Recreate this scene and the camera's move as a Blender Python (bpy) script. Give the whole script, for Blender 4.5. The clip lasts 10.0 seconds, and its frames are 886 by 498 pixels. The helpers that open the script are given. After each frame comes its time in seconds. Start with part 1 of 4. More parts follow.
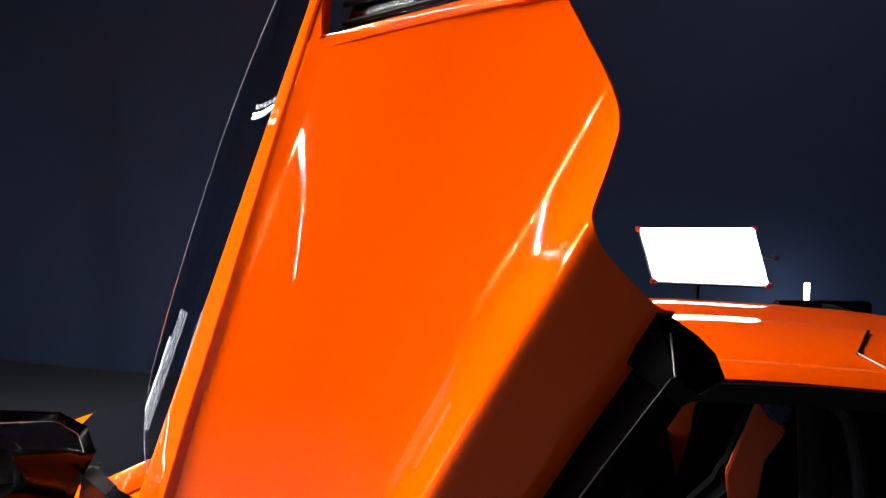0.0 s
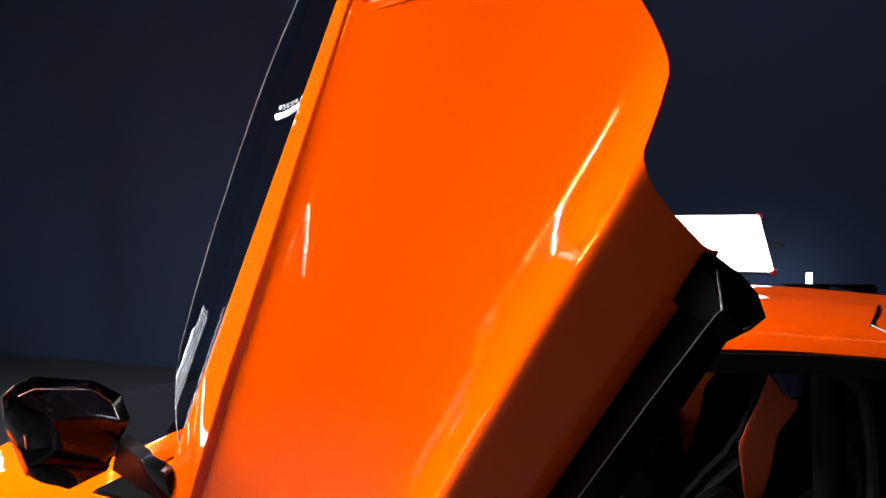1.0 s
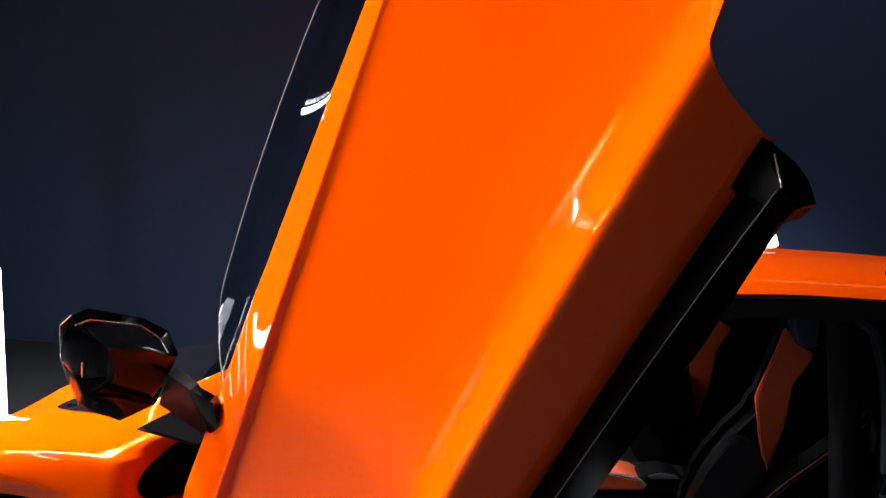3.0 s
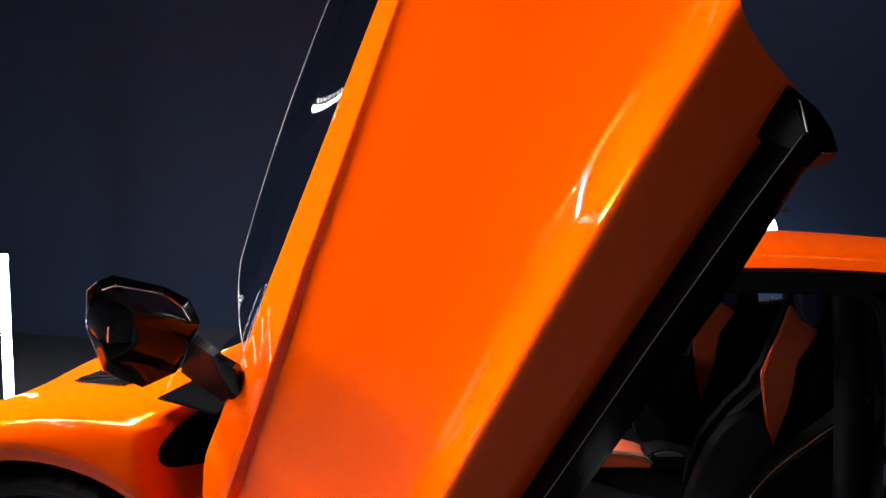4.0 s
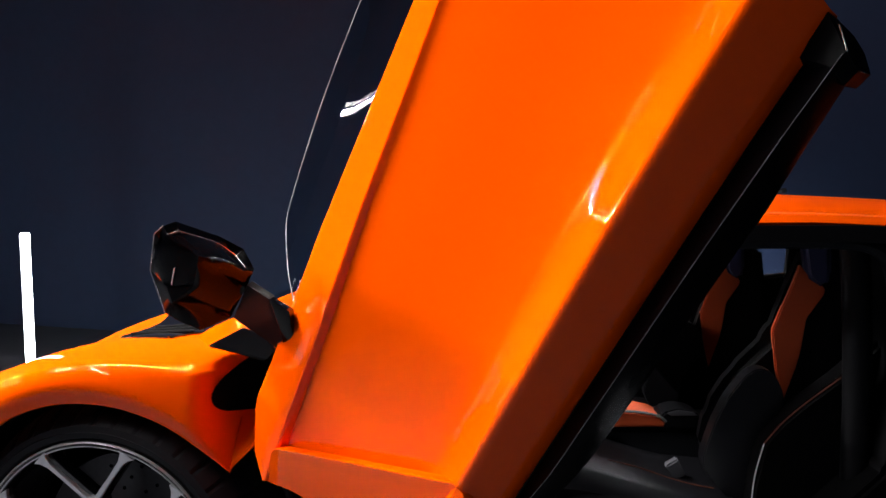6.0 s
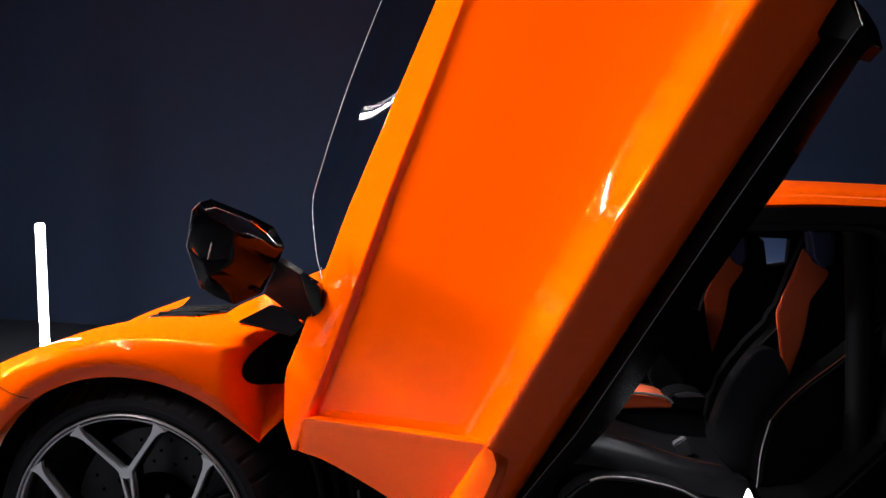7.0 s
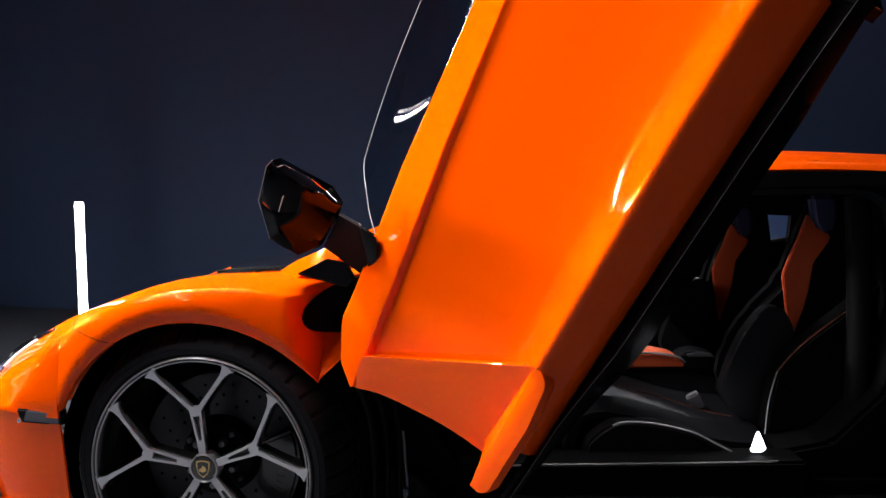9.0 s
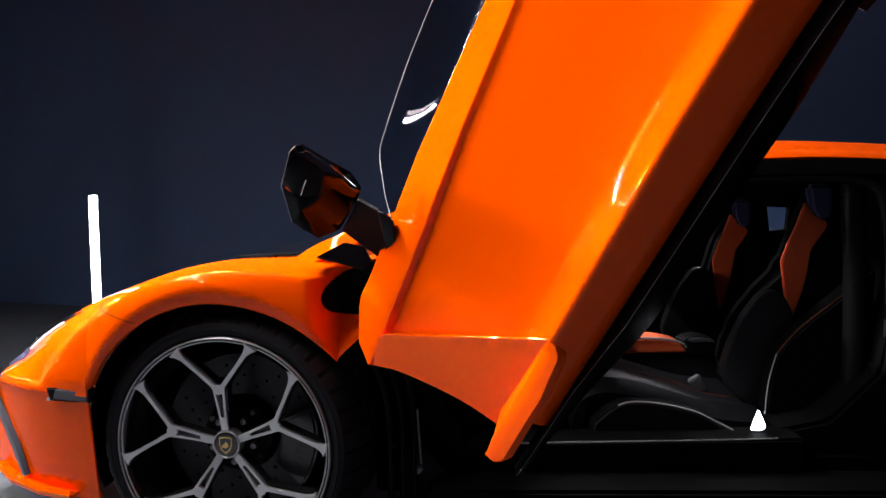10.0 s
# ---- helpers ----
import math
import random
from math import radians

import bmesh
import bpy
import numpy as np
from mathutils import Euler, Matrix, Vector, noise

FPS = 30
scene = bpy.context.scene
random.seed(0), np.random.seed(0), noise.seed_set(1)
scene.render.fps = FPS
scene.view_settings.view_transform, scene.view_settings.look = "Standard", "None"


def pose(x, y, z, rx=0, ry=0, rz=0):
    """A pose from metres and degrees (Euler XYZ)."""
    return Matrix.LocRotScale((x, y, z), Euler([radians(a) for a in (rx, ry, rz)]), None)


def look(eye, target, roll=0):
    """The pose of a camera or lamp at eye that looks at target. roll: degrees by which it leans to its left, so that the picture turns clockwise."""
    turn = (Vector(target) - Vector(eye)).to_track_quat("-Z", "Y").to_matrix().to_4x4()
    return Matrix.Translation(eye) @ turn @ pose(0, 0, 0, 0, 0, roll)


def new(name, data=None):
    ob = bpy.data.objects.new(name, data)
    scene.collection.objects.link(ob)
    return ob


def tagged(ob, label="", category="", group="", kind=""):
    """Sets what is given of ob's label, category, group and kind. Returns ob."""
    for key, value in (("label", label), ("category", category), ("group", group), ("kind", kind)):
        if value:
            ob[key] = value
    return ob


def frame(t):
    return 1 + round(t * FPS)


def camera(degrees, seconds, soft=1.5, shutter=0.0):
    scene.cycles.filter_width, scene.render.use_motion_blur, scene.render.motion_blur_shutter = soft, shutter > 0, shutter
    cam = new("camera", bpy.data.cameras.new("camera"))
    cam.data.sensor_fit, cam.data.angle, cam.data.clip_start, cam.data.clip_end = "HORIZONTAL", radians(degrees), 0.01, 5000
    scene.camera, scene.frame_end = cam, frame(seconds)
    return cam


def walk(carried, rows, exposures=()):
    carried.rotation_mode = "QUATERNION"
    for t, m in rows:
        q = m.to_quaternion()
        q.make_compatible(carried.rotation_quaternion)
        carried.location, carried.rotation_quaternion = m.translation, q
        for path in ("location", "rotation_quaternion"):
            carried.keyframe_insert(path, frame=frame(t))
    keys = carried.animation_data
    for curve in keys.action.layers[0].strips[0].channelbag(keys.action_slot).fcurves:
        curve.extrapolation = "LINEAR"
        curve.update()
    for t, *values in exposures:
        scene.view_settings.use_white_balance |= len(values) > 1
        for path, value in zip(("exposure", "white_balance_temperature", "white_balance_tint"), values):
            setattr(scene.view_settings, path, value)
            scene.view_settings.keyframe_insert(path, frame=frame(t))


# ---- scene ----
cam = camera(60.0, 10.0)
PATH = [
    (0, (1.036, -1.266, 1.425), (0.888, 0.723, 1.273), 0.1),
    (0.5, (1.011, -1.285, 1.403), (0.867, 0.704, 1.249), -0.0),
    (1, (0.988, -1.303, 1.379), (0.847, 0.686, 1.223), -0.1),
    (1.5, (0.967, -1.321, 1.357), (0.83, 0.668, 1.196), -0.0),
    (2, (0.948, -1.337, 1.334), (0.816, 0.652, 1.17), -0.1),
    (2.5, (0.932, -1.352, 1.307), (0.802, 0.638, 1.146), -0.1),
    (4, (0.875, -1.4, 1.227), (0.763, 0.59, 1.066), -0.0),
    (4.5, (0.853, -1.421, 1.202), (0.748, 0.57, 1.04), -0.0),
    (5, (0.829, -1.446, 1.176), (0.732, 0.545, 1.018), -0.2),
    (5.5, (0.805, -1.473, 1.156), (0.716, 0.519, 0.999), -0.2),
    (7, (0.724, -1.568, 1.091), (0.657, 0.425, 0.939), -0.2),
    (7.5, (0.695, -1.608, 1.077), (0.634, 0.384, 0.917), -0.1),
    (8, (0.669, -1.654, 1.054), (0.611, 0.338, 0.896), -0.2),
    (8.5, (0.644, -1.7, 1.03), (0.589, 0.293, 0.875), -0.3),
    (9, (0.622, -1.746, 1.008), (0.568, 0.247, 0.854), -0.3),
    (9.5, (0.603, -1.789, 0.99), (0.551, 0.205, 0.837), -0.3),
    (10, (0.586, -1.825, 0.972), (0.538, 0.169, 0.821), -0.4),
]
walk(cam, [(t, look(eye, target, roll)) for t, eye, target, roll in PATH])

KEY_W, FRONT_W, STRIP_E = 26.5, 56, 3.0
STRIP_LEAN, STRIP_SPREAD = 0.7, 110
PAINT_ROUGH, PAINT_METAL, PAINT_COAT = 0.34, 0.0, 0.42

# ---- light ----
world = bpy.data.worlds.new("studio_air")
scene.world = world
world.use_nodes = True
world.node_tree.nodes["Background"].inputs[0].default_value = (0.35, 0.4, 0.55, 1)
world.node_tree.nodes["Background"].inputs[1].default_value = 0.015
scene.view_settings.exposure = 0.0


def area_lamp(name, eye, target, sx, sy, watts, colour=(1, 0.97, 0.93), spread=75):
    """A rectangular area lamp at eye that shines towards target."""
    data = bpy.data.lights.new(name, "AREA")
    data.spread = radians(spread)
    data.shape, data.size, data.size_y, data.energy, data.color = "RECTANGLE", sx, sy, watts, colour
    ob = new(name, data)
    ob.matrix_world = look(eye, target)
    return ob


# the last two strips are added fill for the hood and back wall
STRIPS = [(-1.9, -1.0, 3.4), (-1.9, -0.6, 3.4), (-1.9, -0.2, 3.4), (-1.9, 0.2, 3.4), (-1.9, 0.9, 3.0), (-1.7, 1.5, 3.0)]
for k, (sx, sy, long) in enumerate(STRIPS):
    area_lamp("strip_lamp", (sx, sy, 4.12), (sx + STRIP_LEAN, sy - (0.0 if k < 4 else 0.7), 2.0), long, 0.05, KEY_W if k < 4 else FRONT_W, (1, 0.975, 0.94), STRIP_SPREAD if k < 4 else 70)
# slim upright tube ahead of the raised door
TALL_TUBES = [(-3.46, -0.27)]
TUBE_W, TUBE_SPREAD, BAR_W = 11, 80, 520
for tx, ty in TALL_TUBES:
    area_lamp("tube_lamp", (tx + 0.03, ty, 1.95), (tx + 1.03, ty + 0.02, 1.85), 0.02, 2.15, TUBE_W, (1.0, 0.96, 0.9), TUBE_SPREAD)
# the light of the long bar ahead of the car
bar = area_lamp("bar_lamp", (-4.52, 1.32, 2.585), (0.9, -0.4, 1.2), 3.2, 0.045, BAR_W, (1.0, 0.97, 0.93), 70)
along = Vector((-1.9, -2.6, 0.03)).normalized()
out = Vector((-0.92, 0.30, 0.24))
out = (out - along * out.dot(along)).normalized()
bar.matrix_world = Matrix.Translation(bar.matrix_world.translation) @ Matrix((along, out.cross(along), out)).transposed().to_4x4()
# an added, unseen strip over the rear of the car, to brighten the back wall
area_lamp("strip_lamp", (3.4, 2.3, 4.12), (3.5, 4.2, 2.0), 3.0, 0.05, 4.4, (1.0, 0.80, 0.86), 120)


# ---- materials ----
def nodes_of(name):
    m = bpy.data.materials.new(name)
    m.use_nodes = True
    return m, m.node_tree, m.node_tree.nodes["Principled BSDF"]


def surface(name, colour, rough=0.5, metal=0.0, coat=0.0, vary=0.12, grain=60.0, bump=0.0, stain=3.0, coat_rough=0.03, spec=0.5):
    """A surface whose colour and gloss wander at two scales, with fine relief."""
    m, t, b = nodes_of(name)
    co = t.nodes.new("ShaderNodeTexCoord")
    fine, broad = t.nodes.new("ShaderNodeTexNoise"), t.nodes.new("ShaderNodeTexNoise")
    fine.inputs["Scale"].default_value, broad.inputs["Scale"].default_value = grain, stain
    fine.inputs["Detail"].default_value = 4
    for n in (fine, broad):
        t.links.new(co.outputs["Object"], n.inputs["Vector"])
    mix = t.nodes.new("ShaderNodeMath")
    mix.operation = "ADD"
    t.links.new(fine.outputs["Fac"], mix.inputs[0])
    t.links.new(broad.outputs["Fac"], mix.inputs[1])
    ramp = t.nodes.new("ShaderNodeMapRange")
    ramp.inputs["From Min"].default_value, ramp.inputs["From Max"].default_value = 0.6, 1.4
    ramp.inputs["To Min"].default_value, ramp.inputs["To Max"].default_value = 1 - vary, 1 + vary
    t.links.new(mix.outputs[0], ramp.inputs["Value"])
    hue = t.nodes.new("ShaderNodeVectorMath")
    hue.operation = "SCALE"
    hue.inputs[0].default_value = colour
    t.links.new(ramp.outputs["Result"], hue.inputs["Scale"])
    t.links.new(hue.outputs[0], b.inputs["Base Color"])
    gloss = t.nodes.new("ShaderNodeMapRange")
    gloss.inputs["From Min"].default_value, gloss.inputs["From Max"].default_value = 0.3, 0.7
    gloss.inputs["To Min"].default_value, gloss.inputs["To Max"].default_value = rough * (1 - vary), min(1.0, rough * (1 + vary))
    t.links.new(broad.outputs["Fac"], gloss.inputs["Value"])
    t.links.new(gloss.outputs["Result"], b.inputs["Roughness"])
    b.inputs["Metallic"].default_value = metal
    b.inputs["Coat Weight"].default_value = coat
    b.inputs["Coat Roughness"].default_value = coat_rough
    b.inputs["Specular IOR Level"].default_value = spec
    if bump:
        bn = t.nodes.new("ShaderNodeBump")
        bn.inputs["Strength"].default_value, bn.inputs["Distance"].default_value = bump, 0.002
        t.links.new(fine.outputs["Fac"], bn.inputs["Height"])
        t.links.new(bn.outputs[0], b.inputs["Normal"])
    return m


def glowing(name, colour, strength):
    m, t, b = nodes_of(name)
    b.inputs["Base Color"].default_value = (0.9, 0.9, 0.9, 1)
    b.inputs["Emission Color"].default_value = (*colour, 1)
    b.inputs["Emission Strength"].default_value = strength
    return m


def glass(name, tint, rough=0.0):
    """Dark tinted glass: a clear, glossy sheet that lets a little through."""
    m, t, b = nodes_of(name)
    b.inputs["Base Color"].default_value = (*tint, 1)
    b.inputs["Transmission Weight"].default_value = 1.0
    b.inputs["Roughness"].default_value = rough
    b.inputs["IOR"].default_value = 1.45
    return m


PAINT = surface("orange_paint", (0.92, 0.082, 0.0), PAINT_ROUGH, PAINT_METAL, PAINT_COAT, 0.025, 900, 0.0, 2.0, 0.02, 0.0)
GLOSS_BLACK = surface("gloss_black", (0.006, 0.006, 0.008), 0.12, 0, 0.6, 0.1, 120, 0.0)
SATIN_BLACK = surface("satin_black", (0.004, 0.004, 0.005), 0.45, 0, 0, 0.2, 160, 0.15, spec=0.09)
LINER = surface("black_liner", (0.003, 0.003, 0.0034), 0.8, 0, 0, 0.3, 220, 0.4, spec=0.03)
CARBON = surface("carbon_weave", (0.002, 0.002, 0.0026), 0.24, 0, 0.0, 0.35, 700, 0.2, spec=0.025)
RUBBER = surface("tyre_rubber", (0.009, 0.0095, 0.0125), 0.6, 0, 0, 0.2, 260, 0.35, spec=0.12)
MACHINED = surface("machined_alloy", (0.5, 0.5, 0.53), 0.3, 0.6, 0, 0.08, 500, 0.08)
RIM_BLACK = surface("rim_black", (0.012, 0.012, 0.013), 0.28, 0.2, 0.4, 0.1, 150)
DISC = surface("brake_disc", (0.03, 0.03, 0.034), 0.45, 0.5, 0, 0.2, 90, 0.1)
CALIPER = surface("caliper_black", (0.02, 0.02, 0.022), 0.35, 0, 0.3, 0.1, 120)
GOLD = surface("gold_badge", (0.75, 0.52, 0.2), 0.3, 0.9, 0, 0.1, 400)
SEAL = surface("door_seal_rubber", (0.009, 0.010, 0.013), 0.5, 0, 0, 0.2, 200, 0.2, spec=0.2)
STEEL = surface("grey_steel", (0.22, 0.22, 0.24), 0.4, 0.8, 0, 0.15, 200)
LEATHER = surface("black_leather", (0.004, 0.004, 0.0055), 0.42, 0, 0, 0.2, 340, 0.35, spec=0.28)
LEATHER_DULL = surface("dull_black_leather", (0.003, 0.003, 0.004), 0.6, 0, 0, 0.2, 340, 0.35, spec=0.1)
ALCANTARA = surface("orange_leather", (0.55, 0.072, 0.012), 0.62, 0, 0, 0.12, 380, 0.3)
STITCH = surface("orange_stitching", (0.09, 0.018, 0.006), 0.6, 0, 0, 0.1, 300)
NAVY = surface("navy_headrest", (0.032, 0.035, 0.10), 0.6, 0, 0, 0.15, 300, 0.3)
PIPING = surface("grey_piping", (0.45, 0.44, 0.45), 0.4, 0, 0, 0.1, 200)
BUCKLE = surface("grey_plastic", (0.07, 0.07, 0.082), 0.4, 0, 0, 0.1, 200)
# this pale colour holds the gleam of the polished glass edge
GLASS_EDGE = surface("gleaming_glass_edge", (0.5, 0.52, 0.56), 0.4, 0, 0, 0.06, 200)
TRIM = surface("bright_trim", (0.75, 0.74, 0.74), 0.25, 0.8, 0, 0.06, 200)
BLUE_TRIM = surface("blue_grey_trim", (0.07, 0.09, 0.2), 0.25, 0.3, 0.4, 0.1, 120)
BLADE = surface("grey_blade", (0.13, 0.14, 0.18), 0.3, 0.3, 0.3, 0.1, 120)
TINTED = glass("tinted_glass", (0.70, 0.72, 0.78))
MIRROR_BLACK = surface("mirror_black", (0.001, 0.001, 0.0014), 0.11, 0, 0.0, 0.1, 120, spec=0.2)
DARK_GLASS = glass("dark_glass", (0.03, 0.033, 0.045))
MIRROR_DARK = surface("dark_mirror_glass", (0.003, 0.0032, 0.0048), 0.05, 0.0, 0.0, 0.05, 50, spec=0.08)
CLEAR = glass("clear_lens", (0.75, 0.76, 0.8))
WALL = surface("slate_wall", (0.045, 0.079, 0.168), 0.8, 0, 0, 0.07, 14, 0.1, 0.9)
FLOOR = surface("studio_floor", (0.075, 0.079, 0.092), 0.5, 0, 0, 0.12, 30, 0.05, 1.2, spec=0.25)
CEILING = surface("dark_ceiling", (0.03, 0.03, 0.036), 0.85, 0, 0, 0.1, 20)
LAMP_WHITE = glowing("panel_light", (0.95, 0.97, 1.0), 14)
TUBE_WHITE = glowing("tube_light", (0.86, 0.9, 1.0), 13)
TUBE_ROW = glowing("row_tube_light", (0.9, 0.93, 1.0), 6)
TUBE_SOFT = glowing("frosted_tube", (0.9, 0.93, 1.0), 0.9)
STRIP_WHITE = glowing("strip_light", (1.0, 0.97, 0.92), STRIP_E)
BAR_WHITE = glowing("bar_light", (0.97, 0.98, 1.0), 7)
LAMP_BODY = surface("lamp_body", (0.02, 0.02, 0.022), 0.5, 0, 0, 0.1, 100)
RED_CORNER = surface("red_corner", (0.6, 0.05, 0.04), 0.5)
SILL_GLOW = glowing("sill_light", (0.9, 0.92, 1.0), 6)


# ---- shapes ----
def part(name, bm, material, parent=None, label="", smooth=35.0):
    """Links a bmesh as one mesh object, under a thing or a part."""
    me = bpy.data.meshes.new(name)
    bmesh.ops.recalc_face_normals(bm, faces=bm.faces)
    bm.to_mesh(me)
    bm.free()
    for p in me.polygons:
        p.use_smooth = True
    me.set_sharp_from_angle(angle=radians(smooth))
    me.materials.append(material)
    ob = new(name, me)
    if parent:
        ob.parent = parent
    if label:
        tagged(ob, label)
    return ob


def thing(name, label, category, at=(0, 0, 0), group="", kind=""):
    ob = new(name)
    ob.location = at
    ob.empty_display_size = 0.1
    return tagged(ob, label, category, group, kind)


def spline(values, n):
    """n points along a smooth curve through the given ones."""
    p = np.array(values, float)
    if len(p) == 2:
        return [p[0] + (p[1] - p[0]) * k / (n - 1) for k in range(n)]
    p = np.vstack([2 * p[0] - p[1], p, 2 * p[-1] - p[-2]])
    out = []
    for k in range(n):
        s = k * (len(p) - 3) / (n - 1)
        i = min(int(s), len(p) - 4)
        f = s - i
        a, b, c, d = p[i : i + 4]
        out.append(0.5 * (2 * b + (c - a) * f + (2 * a - 5 * b + 4 * c - d) * f * f + (3 * b - a - 3 * c + d) * f**3))
    return out


def sheet(rows, thick=0.0, bm=None, closed=False):
    """Quads over rows of points; thick: metres by which it is given a body, against its normal."""
    bm = bm or bmesh.new()
    vs = [[bm.verts.new(tuple(p)) for p in r] for r in rows]
    for a, b in zip(vs, vs[1:]):
        m = len(a)
        for k in range(m if closed else m - 1):
            try:
                bm.faces.new((a[k], a[(k + 1) % m], b[(k + 1) % m], b[k]))
            except ValueError:
                pass
    bmesh.ops.remove_doubles(bm, verts=bm.verts, dist=1e-5)
    if thick:
        bmesh.ops.recalc_face_normals(bm, faces=bm.faces)
        bmesh.ops.solidify(bm, geom=bm.faces[:], thickness=thick)
    return bm


def slab(outline, depth, m=Matrix(), bevel=0.0, bm=None, steps=2):
    """An outline in the plane z = 0 of m, given depth along -z, its edges rounded."""
    sub = bmesh.new()
    top = [sub.verts.new((x, y, 0)) for x, y in outline]
    f = sub.faces.new(top)
    low = bmesh.ops.extrude_face_region(sub, geom=[f])
    for v in low["geom"]:
        if isinstance(v, bmesh.types.BMVert):
            v.co.z -= depth
    bmesh.ops.recalc_face_normals(sub, faces=sub.faces)
    if bevel:
        bmesh.ops.bevel(sub, geom=sub.edges[:], offset=bevel, segments=steps, affect="EDGES", clamp_overlap=True)
    sub.transform(m)
    if bm is None:
        return sub
    me = bpy.data.meshes.new("tmp")
    sub.to_mesh(me)
    bm.from_mesh(me)
    bpy.data.meshes.remove(me)
    sub.free()
    return bm


def block(size, m=Matrix(), bevel=0.004, bm=None):
    x, y, z = (s / 2 for s in size)
    return slab([(-x, -y), (x, -y), (x, y), (-x, y)], size[2], m @ Matrix.Translation((0, 0, z)), bevel, bm)


def rod(points, radius, sides=10, bm=None, n=0, taper=1.0):
    """A round bar along points."""
    bm = bm or bmesh.new()
    pts = [Vector(p) for p in (spline(points, n) if n else points)]
    rings = []
    for k, p in enumerate(pts):
        d = (pts[min(k + 1, len(pts) - 1)] - pts[max(k - 1, 0)]).normalized()
        q = d.to_track_quat("Z", "Y")
        r = radius * (1 + (taper - 1) * k / max(1, len(pts) - 1))
        rings.append([bm.verts.new(p + q @ Vector((r * math.cos(a), r * math.sin(a), 0))) for a in np.linspace(0, 2 * math.pi, sides, endpoint=False)])
    for a, b in zip(rings, rings[1:]):
        for k in range(sides):
            bm.faces.new((a[k], a[(k + 1) % sides], b[(k + 1) % sides], b[k]))
    bm.faces.new(rings[0][::-1])
    bm.faces.new(rings[-1])
    return bm


def lathe(profile, m=Matrix(), n=96, bm=None, dent=None):
    """A profile of (radius, height) turned about z of m. dent(k, j): metres taken off the radius of point j at step k."""
    rows = []
    for j, (r, h) in enumerate(profile):
        row = []
        for k in range(n):
            a, q = 2 * math.pi * k / n, r - (dent(k, j) if dent else 0)
            row.append(m @ Vector((q * math.cos(a), q * math.sin(a), h)))
        rows.append(row)
    return sheet(rows, bm=bm, closed=True)


def axes(origin, x, y, z):
    m = Matrix((x, y, z)).transposed().to_4x4()
    m.translation = origin
    return m


# ---- the studio ----
def build_studio():
    fl = part("floor", sheet([[(-12, -9, 0), (12, -9, 0)], [(-12, 9, 0), (12, 9, 0)]], 0.1), FLOOR)
    fl.location.z = 0.0
    tagged(fl, "dark grey polished studio floor with a soft sheen", "floor", kind="structure")
    line = [(-12, 7.4), (-7, 6.0), (-3.3, 4.98), (-1.6, 4.55), (0.2, 4.35), (2.5, 4.45), (6, 5.1), (12, 6.6)]
    pts = spline(line, 60)
    back = part("wall_north", sheet([[(x, y, z) for x, y in pts] for z in (0, 1.2, 2.4, 4.4)], 0.12), WALL)
    tagged(back, "matt slate grey studio back wall, gently curved", "wall", kind="structure")
    for name, a, b in (("wall_west", (-11.8, -8.8), (-11.8, 8)), ("wall_south", (-11.8, -8.8), (11.8, -8.8)), ("wall_east", (11.8, -8.8), (11.8, 8))):
        w = part(name, sheet([[(*a, 0), (*b, 0)], [(*a, 4.4), (*b, 4.4)]], 0.12), WALL)
        tagged(w, "plain matt slate grey studio wall", "wall", kind="structure")
    ce = part("ceiling", sheet([[(-12, -9, 4.4), (12, -9, 4.4)], [(-12, 9, 4.4), (12, 9, 4.4)]], 0.1), CEILING)
    tagged(ce, "dark matt studio ceiling", "ceiling", kind="structure")


def ceiling_strip(x, y, length):
    """A slim strip lamp on two rods under the ceiling."""
    th = thing("ceiling_light", "unseen long slim white strip light hung under the dark ceiling", "ceiling light", (x, y, 4.2), "ceiling strip lights")
    part("housing", block((length + 0.04, 0.09, 0.06), pose(0, 0, 0.0), 0.006), LAMP_BODY, th)
    part("diffuser", block((length, 0.055, 0.02), pose(0, 0, -0.04), 0.004), STRIP_WHITE, th, "glowing white diffuser")
    for s in (-1, 1):
        part("hanger", rod([(s * length * 0.4, 0, 0.02), (s * length * 0.4, 0, 0.2)], 0.006), LAMP_BODY, th)


def wall_bar():
    """A long bar light with a row of short ones above it, hung ahead of the car."""
    a, b = Vector((-3.6, 2.6, 2.57)), Vector((-5.5, 0.0, 2.6))
    mid, d = (a + b) / 2, (b - a).normalized()
    off = Vector((d.y, -d.x, 0)).normalized()
    th = thing("bar_light", "long white bar light with a row of short bars", "ceiling light", (mid.x, mid.y, mid.z))
    turn = axes((0, 0, 0), d, off, d.cross(off))
    length = (b - a).length
    up = 1.0 if d.cross(off).z > 0 else -1.0
    part("bar", block((length, 0.03, 0.052), turn, 0.006), BAR_WHITE, th, "glowing white bar")
    n = 9
    for k in range(n):
        part("short_bar", block((0.17, 0.03, 0.034), turn @ Matrix.Translation((length * (k + 0.5) / n - length / 2, 0, 0.082 * up)), 0.006), BAR_WHITE, th, "short glowing white bar")
    shift = off * (0.03 if off.x < 0 else -0.03)
    for z in (0.0, 0.082 * up):
        part("spine", block((length + 0.04, 0.016, 0.02), Matrix.Translation(shift) @ turn @ Matrix.Translation((0, 0, z)), 0.004), LAMP_BODY, th)
    for q in (-1, 1):
        p = d * (q * length * 0.4) + shift
        part("hanger", rod([(p.x, p.y, -0.01), (p.x, p.y, 4.4 - mid.z)], 0.006), LAMP_BODY, th)


